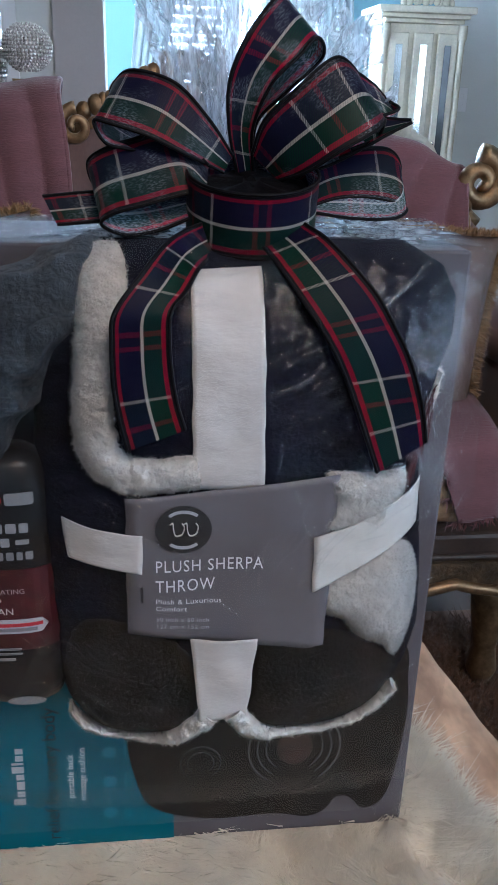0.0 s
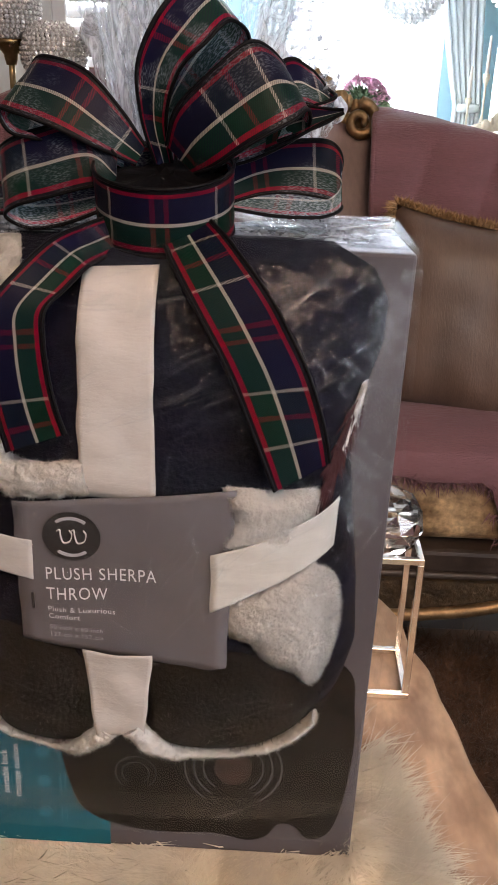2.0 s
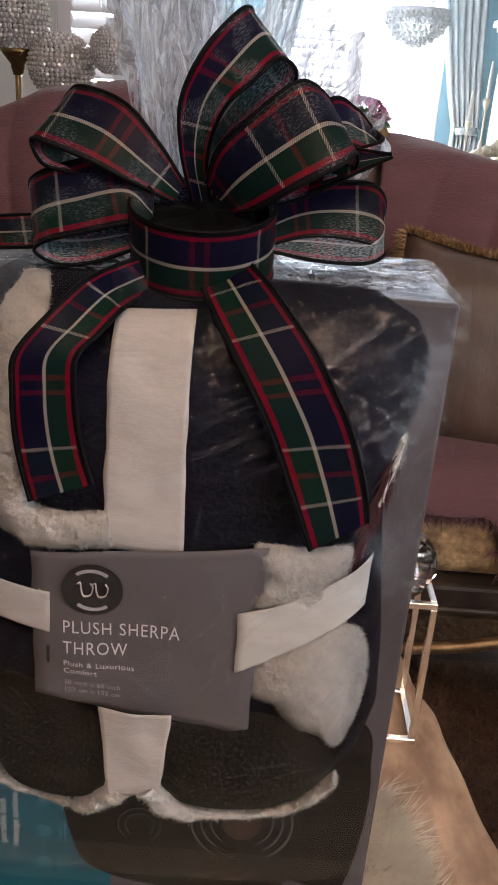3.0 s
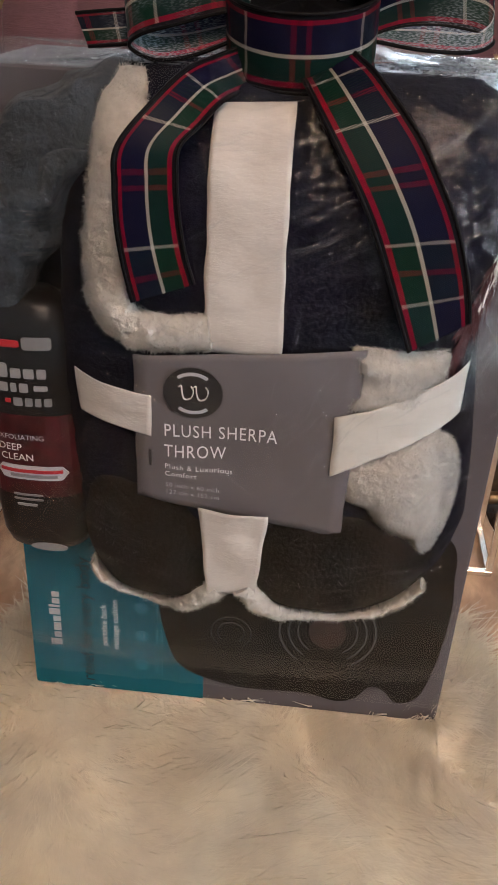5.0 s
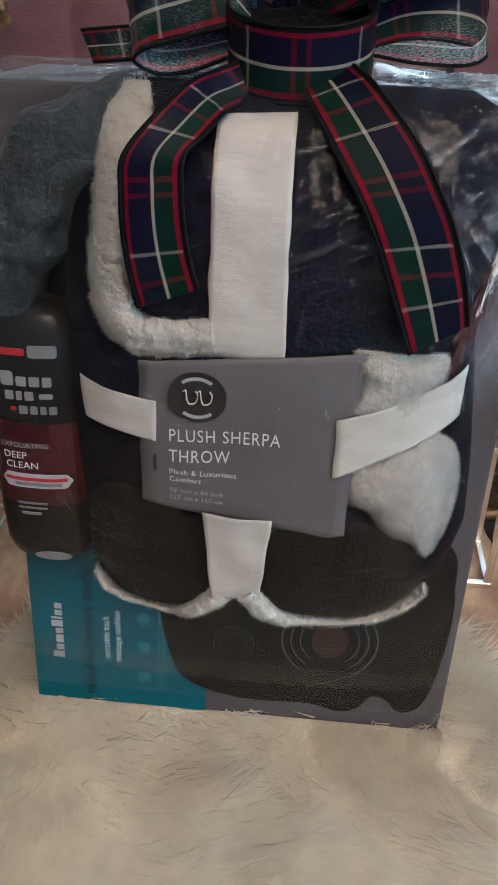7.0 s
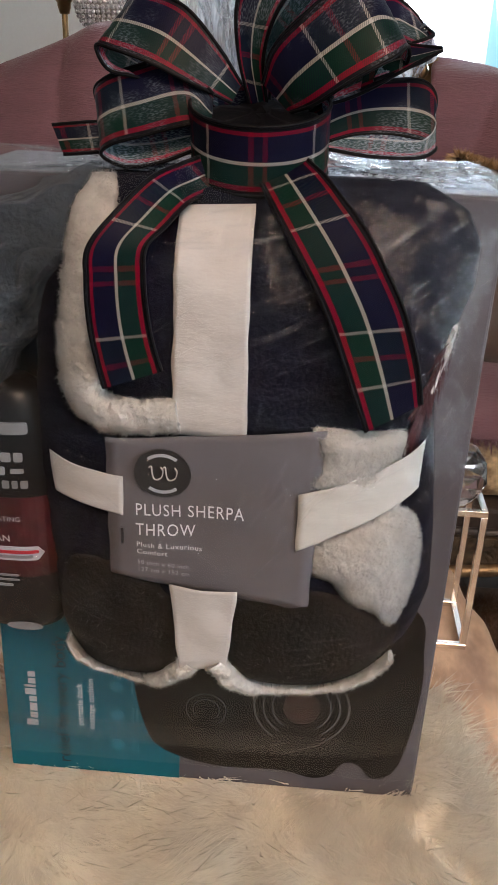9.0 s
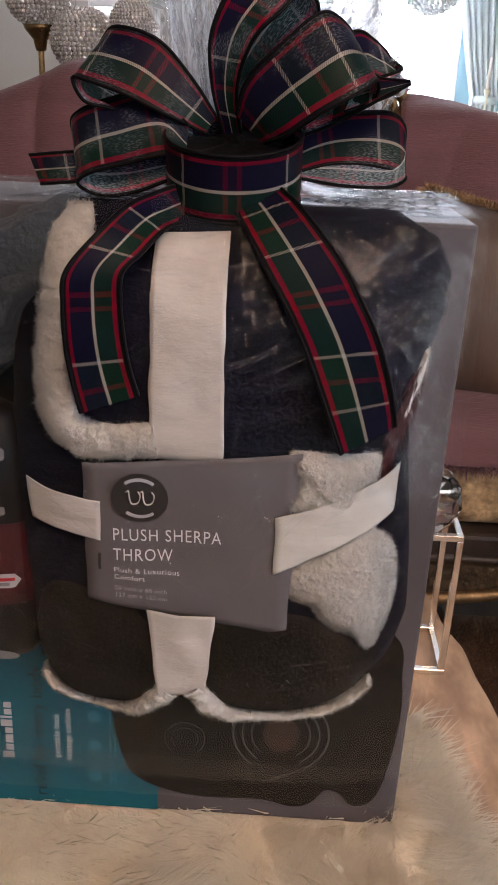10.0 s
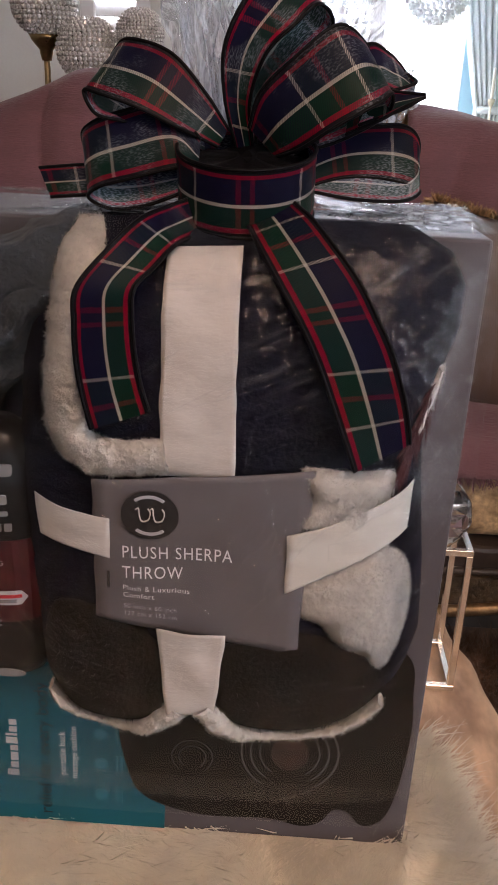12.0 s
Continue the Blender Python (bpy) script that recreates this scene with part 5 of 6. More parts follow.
def film():
    f = thing("cellophane_wrap", (0.01, 0.70, 0.47), "crumpled clear cellophane gathered above the bow and stretched over the gift", "wrapping")
    # front sheet, taut over the throw and bottle
    nu, nv = 210, 210
    verts = []
    for i in range(nu):
        z = 0.478 + (1.0 - 0.478) * i / (nu - 1)
        for j in range(nv):
            x = -0.183 + (0.1975 + 0.183) * j / (nv - 1) - 0.006 * (1 - i / (nv - 1))
            y = film_y(x, z)
            fan, far = math.atan2(x - 0.04, 1.02 - z), math.hypot(x - 0.04, 1.02 - z)
            pull = (1 - abs(wave(fan * 13, far * 5, 1.0, 6.0))) ** 10 * (0.5 + 0.5 * wave(x, z, 16, 2.0))
            slack = (1 - abs(wave(x * 0.5 + z, z - x, 60, 9.0))) ** 12 * max(0.0, wave(x, z, 11, 7.0))
            verts.append((x, y - 0.0008 * wave(x * 2, z, 40, 4.0) - 0.0022 * pull - 0.0026 * slack, z))
    ob = pydata("front_sheet", verts, grid_faces(nu, nv), M_FILM, f)
    film_creases(f)
    # sheet over the lid, drawn up to the knot with fine radial creases
    verts, nr, na = [], 26, 140
    for i in range(nr):
        k = i / (nr - 1)
        for j in range(na):
            a = 2 * math.pi * j / na
            ca, sa = math.cos(a), math.sin(a)
            ox = max(-0.185, min(0.197, 0.04 + 0.4 * ca))
            oy = max(0.757, min(0.892, 0.815 + 0.4 * sa))
            x, y = 0.04 + (ox - 0.04) * k, 0.795 + (oy - 0.795) * k
            z = 0.9865 + 0.030 * (1 - k) ** 3 + 0.004 * k * (1 - k) * 4 * wave(a * 9, k, 1.6, 3.0) + 0.0025
            verts.append((x, y, z))
    pydata("lid_sheet", verts, grid_faces(nr, na, 0, True), M_FILM_LID, f)
    # standing folds on the lid, running out from the knot
    rng = np.random.default_rng(78)
    verts, faces = [], []
    for _ in range(150):
        a = rng.uniform(-0.75, 0.75) if rng.random() < 0.7 else rng.uniform(2.3, 4.0)
        r0, span, wide = rng.uniform(0.03, 0.11), rng.uniform(0.02, 0.06), 0.0004 + 0.0016 * rng.random() ** 3
        bend, first = rng.normal(0, 0.25), len(verts)
        for i in range(9):
            q = i / 8
            h = a + bend * q
            x, y = 0.05 + (r0 + span * q) * math.cos(h), 0.800 + 0.55 * (r0 + span * q) * math.sin(h)
            k = wide * math.sin(math.pi * (0.04 + 0.92 * q)) ** 0.7
            for side, lift in ((-1, 0.0), (0, 1.0), (1, 0.0)):
                verts.append((min(0.188, x - side * k * math.sin(h)), max(0.759, y + side * k * math.cos(h)), 0.9925 + lift * k * 1.3))
        faces += [tuple(first + q for q in face) for face in grid_faces(9, 3)]
    ob = pydata("lid_crease", verts, faces, M_FILM_TOP, f)
    ob["kind"] = "stuff"
    # gathered ends fanning upwards behind the bow
    rng = np.random.default_rng(11)
    for base, way, height, spread, turns in (((0.022, 0.815, 1.01), (-0.09, 0.08, 1.0), 0.24, 0.045, 5), ((0.030, 0.830, 1.01), (0.05, 0.18, 1.0), 0.26, 0.055, 6), ((0.015, 0.835, 1.01), (-0.16, 0.20, 1.0), 0.22, 0.040, 5),
                                             ((0.065, 0.835, 1.01), (0.42, 0.14, 1.0), 0.135, 0.034, 4), ((0.080, 0.830, 1.01), (0.66, 0.10, 0.9), 0.095, 0.026, 3)):
        way = Vector(way).normalized()
        side = way.cross(Vector((0, 1, 0))).normalized()
        deep = side.cross(way)
        nu, nv = 34, 120
        seed = rng.uniform(0, 50)
        verts = []
        for i in range(nu):
            k = i / (nu - 1)
            for j in range(nv):
                t = 2 * j / (nv - 1) - 1
                sp = spread * (0.12 + 0.88 * k ** 0.8)
                ruffle = 0.014 * (0.25 + k) * math.sin(0.5 * turns * math.pi * t + 5 * wave(t, k, 1.5, seed)) + 0.022 * k * wave(t * 2, k * 3, 2.2, seed)
                crumple = 0.008 * wave(t * 5, k * 7, 1.7, seed + 3)
                h = height * k * (1 + 0.16 * wave(t * 4, 0.3, 1.5, seed) - 0.12 * t * t)
                verts.append(tuple(Vector(base) + way * h + side * (t * sp + crumple) + deep * (ruffle + crumple)))
        pydata("gathered_end", verts, grid_faces(nu, nv), M_FILM_TOP, f)
    return f


film()


# ---- settee with its throws and pillows ----
SX = 0.04


def back_top(x):
    return 1.000 - 1.30 * max(0.0, abs(x - SX) - 0.25) ** 2


def volute(name, at, r, turns, mat, parent, hand=1, thick=0.016):
    pts, rad = [], []
    for k in range(40):
        f = k / 39
        a = hand * (2 * math.pi * turns * f) + math.pi / 2
        rr = r * (1 - 0.85 * f)
        pts.append((at[0] + rr * math.cos(a), at[1] - 0.02 * f, at[2] + rr * math.sin(a)))
        rad.append(thick * (1 - 0.55 * f))
    return tube(name, pts, rad, mat, parent, sides=10)


def leafy(name, rows, mat, parent, seed):
    """A run of carved leaves along a line."""
    r = spline(rows, 26)
    verts, faces = [], []
    for k, (x, y, z, s) in enumerate(r):
        bm_r = s * (0.75 + 0.35 * math.sin(k * 1.7 + seed))
        bend = 0.5 * math.sin(k * 2.3 + seed)
        n0 = len(verts)
        for i in range(7):
            for j in range(8):
                a, b = math.pi * i / 6, 2 * math.pi * j / 8
                verts.append((x + bm_r * 0.8 * math.sin(a) * math.cos(b) + bend * bm_r * 0.4, y - bm_r * 0.6 * math.sin(a) * math.sin(b), z + bm_r * math.cos(a) * (1.1 + bend * 0.4)))
        faces += grid_faces(7, 8, n0, True)
    return pydata(name, verts, faces, mat, parent)


def settee():
    s = thing("settee", (SX, 1.75, 0.0), "ornate settee in taupe satin with a carved gilt frame", "sofa")
    x0, x1 = SX - 0.60, SX + 0.60
    nu, nv = 26, 60
    verts = []
    for layer, y0 in ((0, 1.80), (1, 1.96)):
        for i in range(nu):
            k = i / (nu - 1)
            for j in range(nv):
                x = x0 + (x1 - x0) * j / (nv - 1)
                z = 0.40 + (back_top(x) - 0.01 + 0.085 * max(0.0, 1 - abs((x - SX) / 0.24)) ** 1.3 - 0.40) * k
                puff = 0.05 * math.sin(math.pi * min(1, k * 1.02)) * (1 - abs(2 * j / (nv - 1) - 1) ** 6)
                verts.append((x, (y0 + 0.10 * k - puff) if layer == 0 else y0 + 0.04 * k, z))
    n = nu * nv
    rim = [i * nv for i in range(nu)] + [(nu - 1) * nv + j for j in range(1, nv)] + [i * nv + nv - 1 for i in range(nu - 2, -1, -1)] + list(range(nv - 2, 0, -1))
    faces = grid_faces(nu, nv) + [tuple(reversed(q)) for q in grid_faces(nu, nv, n)] + [(rim[k], rim[(k + 1) % len(rim)], rim[(k + 1) % len(rim)] + n, rim[k] + n) for k in range(len(rim))]
    pydata("backrest", verts, faces, M_SOFA, s, "taupe mauve satin padded backrest")
    # carved top rail with a raised crest
    pts = [(x, 1.93, back_top(x) - 0.005 + 0.085 * max(0.0, 1 - abs((x - SX) / 0.24)) ** 1.3) for x in np.linspace(x0, x1, 60)]
    tube("top_rail", pts, 0.017, M_GILT, s, "carved gilt rail", sides=10)
    for hand in (-1, 1):
        leafy("carved_leaves", [(SX + hand * 0.20, 1.915, 1.030, 0.016), (SX + hand * 0.13, 1.91, 1.062, 0.022), (SX + hand * 0.06, 1.905, 1.098, 0.024), (SX, 1.90, 1.125, 0.026)], M_GILT, s, hand)
        volute("scroll", (SX + hand * 0.200, 1.90, 1.012), 0.032, 1.4, M_GILT, s, -hand, 0.012)
        volute("scroll", (SX + hand * 0.563, 1.84, 0.930), 0.048, 1.5, M_GILT, s, -hand, 0.024)
        leafy("carved_leaves", [(SX + hand * 0.535, 1.83, 0.905, 0.024), (SX + hand * 0.528, 1.82, 0.86, 0.022), (SX + hand * 0.54, 1.80, 0.80, 0.02), (SX + hand * 0.56, 1.78, 0.74, 0.018)], M_GILT, s, 3 + hand)
        # padded arm
        arm = [(SX + hand * 0.575, 1.85, 0.66, 0.06), (SX + hand * 0.60, 1.70, 0.665, 0.055), (SX + hand * 0.62, 1.58, 0.65, 0.05), (SX + hand * 0.625, 1.49, 0.60, 0.045)]
        a = spline(arm, 20)
        tube("arm_pad", a[:, :3], a[:, 3], M_SOFA, s, sides=14)
        boxed("arm_panel", (SX + hand * 0.60 - 0.03, 1.50, 0.36), (SX + hand * 0.60 + 0.03, 1.84, 0.63), M_SOFA, s, 0.02)
        lathe("front_leg", [(0.02, 0), (0.03, 0.03), (0.022, 0.08), (0.035, 0.16), (0.045, 0.25)], (SX + hand * 0.56, 1.50, 0.02), M_GILT, s)
        lathe("rear_leg", [(0.02, 0), (0.022, 0.10), (0.03, 0.25)], (SX + hand * 0.55, 1.90, 0.02), M_DARKWOOD, s)
    # added blocker: keeps dining-room daylight off the floor under the settee
    boxed("rear_light_blocker", (x0 + 0.02, 1.905, 0.04), (x1 - 0.02, 1.955, 0.42), M_DARKWOOD, s, 0.006)
    # seat, rail and shaped apron
    bm = bmesh.new()
    box(bm, (x0 + 0.05, 1.455, 0.378), (x1 - 0.05, 1.86, 0.532), 0.045, 4)
    part("seat_cushion", bm, M_BROCADE, s, "gold brocade seat cushion")
    boxed("seat_rail", (x0 + 0.02, 1.445, 0.325), (x1 - 0.02, 1.90, 0.376), M_DARKWOOD, s, 0.008)
    nx = 60
    verts = []
    for y in (1.425, 1.444):
        for k in range(nx):
            x = x0 + (x1 - x0) * k / (nx - 1)
            low = 0.290 - 0.030 * abs(math.sin((x - SX) * 7.0)) ** 0.7
            verts += [(x, y, 0.330), (x, y, low)]
    m = nx * 2
    faces = [(2 * k, 2 * k + 1, 2 * k + 3, 2 * k + 2) for k in range(nx - 1)] + [(m + 2 * k + 2, m + 2 * k + 3, m + 2 * k + 1, m + 2 * k) for k in range(nx - 1)]
    faces += [(2 * k + 1, m + 2 * k + 1, m + 2 * k + 3, 2 * k + 3) for k in range(nx - 1)] + [(2 * k, 2 * k + 2, m + 2 * k + 2, m + 2 * k) for k in range(nx - 1)]
    pydata("apron", verts, faces, M_APRON, s, "dark gilt carved apron", smooth=False)
    tube("apron_moulding", [(x, 1.420, 0.294 - 0.030 * abs(math.sin((x - SX) * 7.0)) ** 0.7) for x in np.linspace(x0, x1, 90)], 0.011, M_GILT, s, "gilt moulding")
    tube("rail_moulding", [(x, 1.440, 0.334) for x in np.linspace(x0, x1, 20)], 0.007, M_DARKWOOD, s)
    return s


settee()


def sheet(name, rows, x0, x1, drop_x, label, group, mats, fringe_at=None, seed=1.0, n=44):
    """A knitted throw laid along a line of (y, z), spread from x0 to x1, with soft folds."""
    t = thing(name, ((x0 + x1) / 2, rows[0][0], rows[0][1]), label, "blanket", group)
    r = spline(rows, 60)
    verts = []
    for i, (y, z) in enumerate(r):
        k = i / 59
        for j in range(n):
            g = j / (n - 1)
            x = x0 + (x1 - x0) * g + 0.012 * wave(k * 4, g, 1.5, seed) + drop_x * k
            top = (back_top(x) - back_top((x0 + x1) / 2)) * max(0.0, 1 - abs(k - 0.25) * 1.6)
            fold = 0.016 * math.sin(g * 11 + 4 * k + 3 * wave(g, k, 2.0, seed)) * min(1, 0.4 + k) + 0.006 * wave(g * 5, k * 5, 1.0, seed)
            verts.append((x, y - abs(fold), z + top + 0.3 * fold))
    ob = pydata("knit", verts, grid_faces(60, n), mats, t)
    md = ob.modifiers.new("thickness", "SOLIDIFY")
    md.thickness, md.offset = 0.006, -1
    for j, hem in ((0, "side_hem"), (n - 1, "side_hem")):
        tube(hem, [(verts[i * n + j][0], verts[i * n + j][1] - 0.003, verts[i * n + j][2]) for i in range(0, 60, 2)], 0.005, mats, t, sides=6)
    if fringe_at is not None:
        rng = np.random.default_rng(int(seed * 10))
        row = verts[fringe_at * n:(fringe_at + 1) * n]
        p = np.array([row[int(q)] for q in rng.uniform(0, n - 1, 700)]) + rng.normal(size=(700, 3)) * 0.004
        d = np.column_stack([rng.normal(0, 0.35, 700), rng.normal(-0.2, 0.25, 700), np.full(700, -1.0)])
        strands("fringe", p, d, rng.uniform(0.015, 0.04, 700), rng.uniform(0.002, 0.004, 700), mats, t, 0.2)
    return t


sheet("knit_throw", [(2.03, 0.60), (2.02, 0.87), (1.97, 0.992), (1.90, 1.008), (1.845, 0.98), (1.80, 0.86), (1.775, 0.70), (1.76, 0.55)], 0.266, 0.570, 0.0, "mauve knitted throw draped over the settee's backrest", "mauve throws", M_MAUVE, seed=1.0)
sheet("knit_throw", [(2.03, 0.60), (2.02, 0.90), (1.97, 1.035), (1.90, 1.052), (1.845, 1.02), (1.80, 0.88), (1.775, 0.70), (1.76, 0.55)], -0.565, -0.205, 0.05, "mauve knitted throw draped over the settee's backrest", "mauve throws", M_MAUVE, seed=2.3)
t1 = thing("seat_throw", (0.2, 1.6, 0.515), "mauve knitted throw with a tasselled edge spread over the seat", "blanket", "mauve throws")
verts, rowsq = [], spline([(1.80, 0.572), (1.70, 0.574), (1.60, 0.566), (1.52, 0.553), (1.465, 0.537), (1.446, 0.516), (1.443, 0.506)], 40)
for i, (y, z) in enumerate(rowsq):
    for j in range(60):
        x = SX - 0.52 + 1.04 * j / 59
        hang = max(0.0, i - 28) / 11 * (0.10 * max(0.0, min(1.0, (x - 0.45) / 0.04)) + 0.010 * wave(x, 0, 14, 2))
        verts.append((x, y - 0.004 * abs(wave(x, z, 25, 1)), z - hang + 0.004 * wave(x, y, 12, 4)))
ob = pydata("knit", verts, grid_faces(40, 60), M_MAUVE, t1)
ob.modifiers.new("thickness", "SOLIDIFY").thickness = 0.006
rng = np.random.default_rng(8)
edge = np.array(verts[-60:])
pk = np.interp(rng.uniform(0, 59, 2600), np.arange(60), np.arange(60)).astype(int)
strands("tassel_fringe", edge[pk] + rng.normal(size=(2600, 3)) * np.array((0.008, 0.003, 0.004)), np.column_stack([rng.normal(0, 0.6, 2600), rng.normal(-0.3, 0.3, 2600), np.full(2600, -0.6)]),
        rng.uniform(0.008, 0.022, 2600), rng.uniform(0.0012, 0.0028, 2600), M_MAUVE, t1, 0.3)


def pillow(cx, cz, w, h, y, lean, roll, twist, label):
    p = thing("throw_pillow", (cx, y, cz - h / 2), label, "pillow", "fringed pillows")
    m = Matrix.Translation((cx, y, cz)) @ Euler((radians(lean), radians(roll), radians(twist))).to_matrix().to_4x4()
    n, verts = 30, []
    for sgn in (-1, 1):
        for i in range(n):
            for j in range(n):
                u, v = 2 * i / (n - 1) - 1, 2 * j / (n - 1) - 1
                pin = 1 - 0.07 * (1 - u * u) * abs(v) - 0.0
                pin2 = 1 - 0.07 * (1 - v * v) * abs(u)
                th = 0.075 * ((1 - u ** 4) * (1 - v ** 4)) ** 0.6
                verts.append(tuple(m @ Vector((u * w / 2 * pin2, sgn * th + 0.004 * wave(u, v, 3), v * h / 2 * pin))))
    faces = grid_faces(n, n) + grid_faces(n, n, n * n)
    ob = pydata("cover", verts, faces, M_PILLOW, p, "taupe satin cover")
    rng = np.random.default_rng(int(100 * abs(cx)))
    k = 9000
    side, f = rng.integers(0, 4, k), rng.uniform(-1, 1, k)
    u = np.where(side == 0, -1, np.where(side == 1, 1, f))
    v = np.where(side == 2, -1, np.where(side == 3, 1, f))
    pin2, pin = 1 - 0.07 * (1 - v * v) * np.abs(u), 1 - 0.07 * (1 - u * u) * np.abs(v)
    loc = np.column_stack([u * w / 2 * pin2, rng.normal(0, 0.006, k), v * h / 2 * pin])
    way = np.column_stack([np.where(side < 2, np.sign(u), rng.normal(0, 0.45, k)), rng.normal(-0.2, 0.6, k), np.where(side >= 2, np.sign(v), rng.normal(0, 0.45, k))])
    R = np.array(m.to_3x3())
    roots = loc @ R.T + np.array(m.translation)
    strands("loop_fringe", roots, way @ R.T, rng.uniform(0.010, 0.026, k), rng.uniform(0.0016, 0.0034, k), M_FRINGE, p, 0.6, "gold loop fringe")
    return p


pillow(0.425, 0.705, 0.31, 0.34, 1.665, -12, 8, -4, "taupe satin pillow with gold loop fringe leaning on the settee")
pillow(-0.360, 0.705, 0.31, 0.33, 1.665, -12, -7, 5, "taupe satin pillow with gold loop fringe leaning on the settee")

# brown shag rug
rg = thing("shag_rug", (0.3, 1.2, 0.0), "dark brown long-pile shag rug on the floor", "rug")
boxed("rug_backing", (-1.2, -0.6, 0.0), (1.7, 1.75, 0.012), M_SHAG, rg, 0.003)
rng = np.random.default_rng(21)
k = 60000
roots = np.column_stack([np.concatenate([rng.uniform(0.25, 0.95, 46000), rng.uniform(-1.15, 1.65, 14000)]), np.concatenate([rng.uniform(0.75, 1.70, 46000), rng.uniform(-0.5, 1.7, 14000)]), np.full(k, 0.012)])
strands("shag_fibre", roots, np.column_stack([rng.normal(0, 0.6, k), rng.normal(-0.2, 0.6, k), np.full(k, 0.8)]), rng.uniform(0.03, 0.060, k), rng.uniform(0.0012, 0.0026, k), M_SHAG, rg, 0.5)


# ---- crystal lamp stand behind the settee ----
def crystal_globe(parent, at, r, beads=17):
    g = lathe("globe_liner", [(r * 0.45, -r * 0.80), (r * 0.80, -r * 0.55), (r * 0.94, 0), (r * 0.80, r * 0.55), (r * 0.5, r * 0.78)], at, M_BEADCORE, parent, sides=20)
    bead = bmesh.new()
    bmesh.ops.create_icosphere(bead, subdivisions=1, radius=r * 0.080)
    me = bpy.data.meshes.new("crystal_bead")
    bead.to_mesh(me)
    bead.free()
    me.materials.append(M_BEAD)
    for i in range(beads):
        phi = math.pi * (0.12 + 0.76 * i / (beads - 1))
        n = max(6, int(2 * math.pi * math.sin(phi) * r / (r * 0.155)))
        for j in range(n):
            a = 2 * math.pi * (j + 0.5 * (i % 2)) / n
            if math.sin(a) > 0.45:
                continue
            ob = new("crystal_bead", me)
            ob.parent = g
            ob.location = Vector((at[0] + r * math.sin(phi) * math.cos(a), at[1] + r * math.sin(phi) * math.sin(a), at[2] + r * 0.95 * math.cos(phi))) - world_base(parent)
            ob.rotation_euler = (i * 0.7, j * 1.3, i + j)
    return g


M_BEAD = surface("cut_crystal_bead", (0.80, 0.77, 0.74), 0.05, metal=0.15, spread=0.40, coarse=160, fine=500, bump=0, second=(1.0, 0.98, 0.95), coat=0.6, translucent=0.2)
M_BEADCORE = surface("silver_liner", (0.50, 0.46, 0.42), 0.3, metal=0.5, spread=0.3, coarse=60, bump=0)
M_BRASS = surface("antique_brass", (0.36, 0.25, 0.12), 0.32, metal=1.0, spread=0.25, coarse=20, fine=150, bump=0.1)
lampstand = thing("crystal_candelabra", (-0.36, 2.13, 0.0), "brass stand with three bead-crystal globes behind the settee", "lamp")
lathe("foot", [(0.16, 0), (0.16, 0.015), (0.05, 0.04), (0.02, 0.08)], (-0.36, 2.15, 0.0), M_BRASS, lampstand)
for gx, gy, gz in ((-0.463, 2.105, 1.195), (-0.372, 2.095, 1.113), (-0.257, 2.045, 1.146)):
    stem = tube("stem", spline([(-0.36, 2.15, 0.06), (-0.36 + (gx + 0.36) * 0.5, 2.15, 0.35), (gx, gy, 0.62), (gx, gy, gz - 0.075)], 30), 0.0065, M_BRASS, lampstand)
    lathe("cup", [(0.010, -0.105), (0.014, -0.09), (0.014, -0.085), (0.030, -0.066), (0.034, -0.056)], (gx, gy, gz), M_BRASS, lampstand)
    crystal_globe(lampstand, (gx, gy, gz), 0.046 if gx > -0.3 else 0.064)


# ---- dining end: cabinet, chandelier, table with candlesticks and flowers ----
def cabinet():
    x0, x1, y0, y1 = 1.08, 1.43, 4.42, 4.745
    c = thing("display_cabinet", ((x0 + x1) / 2, y0, 0.0), "champagne painted display cabinet with mirrored doors and a moulded cornice", "cabinet")
    boxed("plinth", (x0 - 0.02, y0 - 0.02, 0), (x1 + 0.02, y1, 0.16), M_CABINET, c, 0.008)
    boxed("carcass", (x0, y0 + 0.02, 0.16), (x1, y1, 1.38), M_CABINET, c, 0.006)
    for k, (z, o, h) in enumerate(((1.38, 0.015, 0.02), (1.40, 0.035, 0.02), (1.42, 0.055, 0.03))):
        boxed("cornice", (x0 - o, y0 + 0.02 - o, z), (x1 + o, y1, z + h), M_CABINET, c, 0.006)
    leafy("crest", [(1.14, y0, 1.462, 0.018), (1.20, y0, 1.475, 0.024), (1.255, y0, 1.490, 0.030), (1.31, y0, 1.475, 0.024), (1.37, y0, 1.462, 0.018)], M_CABINET, c, 2)
    w = (x1 - x0) / 3
    for k in range(3):
        a, b = x0 + k * w + 0.012, x0 + (k + 1) * w - 0.012
        d = boxed("door", (a, y0, 0.22), (b, y0 + 0.018, 1.34), M_CABINET, c, 0.005)
        boxed("door_mirror" if k < 2 else "door_glass", (a + 0.03, y0 - 0.003, 0.30), (b - 0.03, y0 - 0.0005, 1.29), M_MIRROR if k < 2 else M_DARKGLASS, d, 0.001)
        lathe("knob", [(0.003, -0.012), (0.009, -0.004), (0.009, 0.004), (0.003, 0.012)], (b - 0.012 if k == 0 else a + 0.012, y0 - 0.008, 0.86), M_CHROME, d, sides=10)
    for x in (x0 - 0.008, x1 + 0.008):
        lathe("corner_column", [(0.022, 0.17), (0.022, 0.22), (0.014, 0.24), (0.014, 1.30), (0.022, 1.32), (0.022, 1.375)], (x, y0 + 0.005, 0), M_CABINET, c, sides=12)
    return c


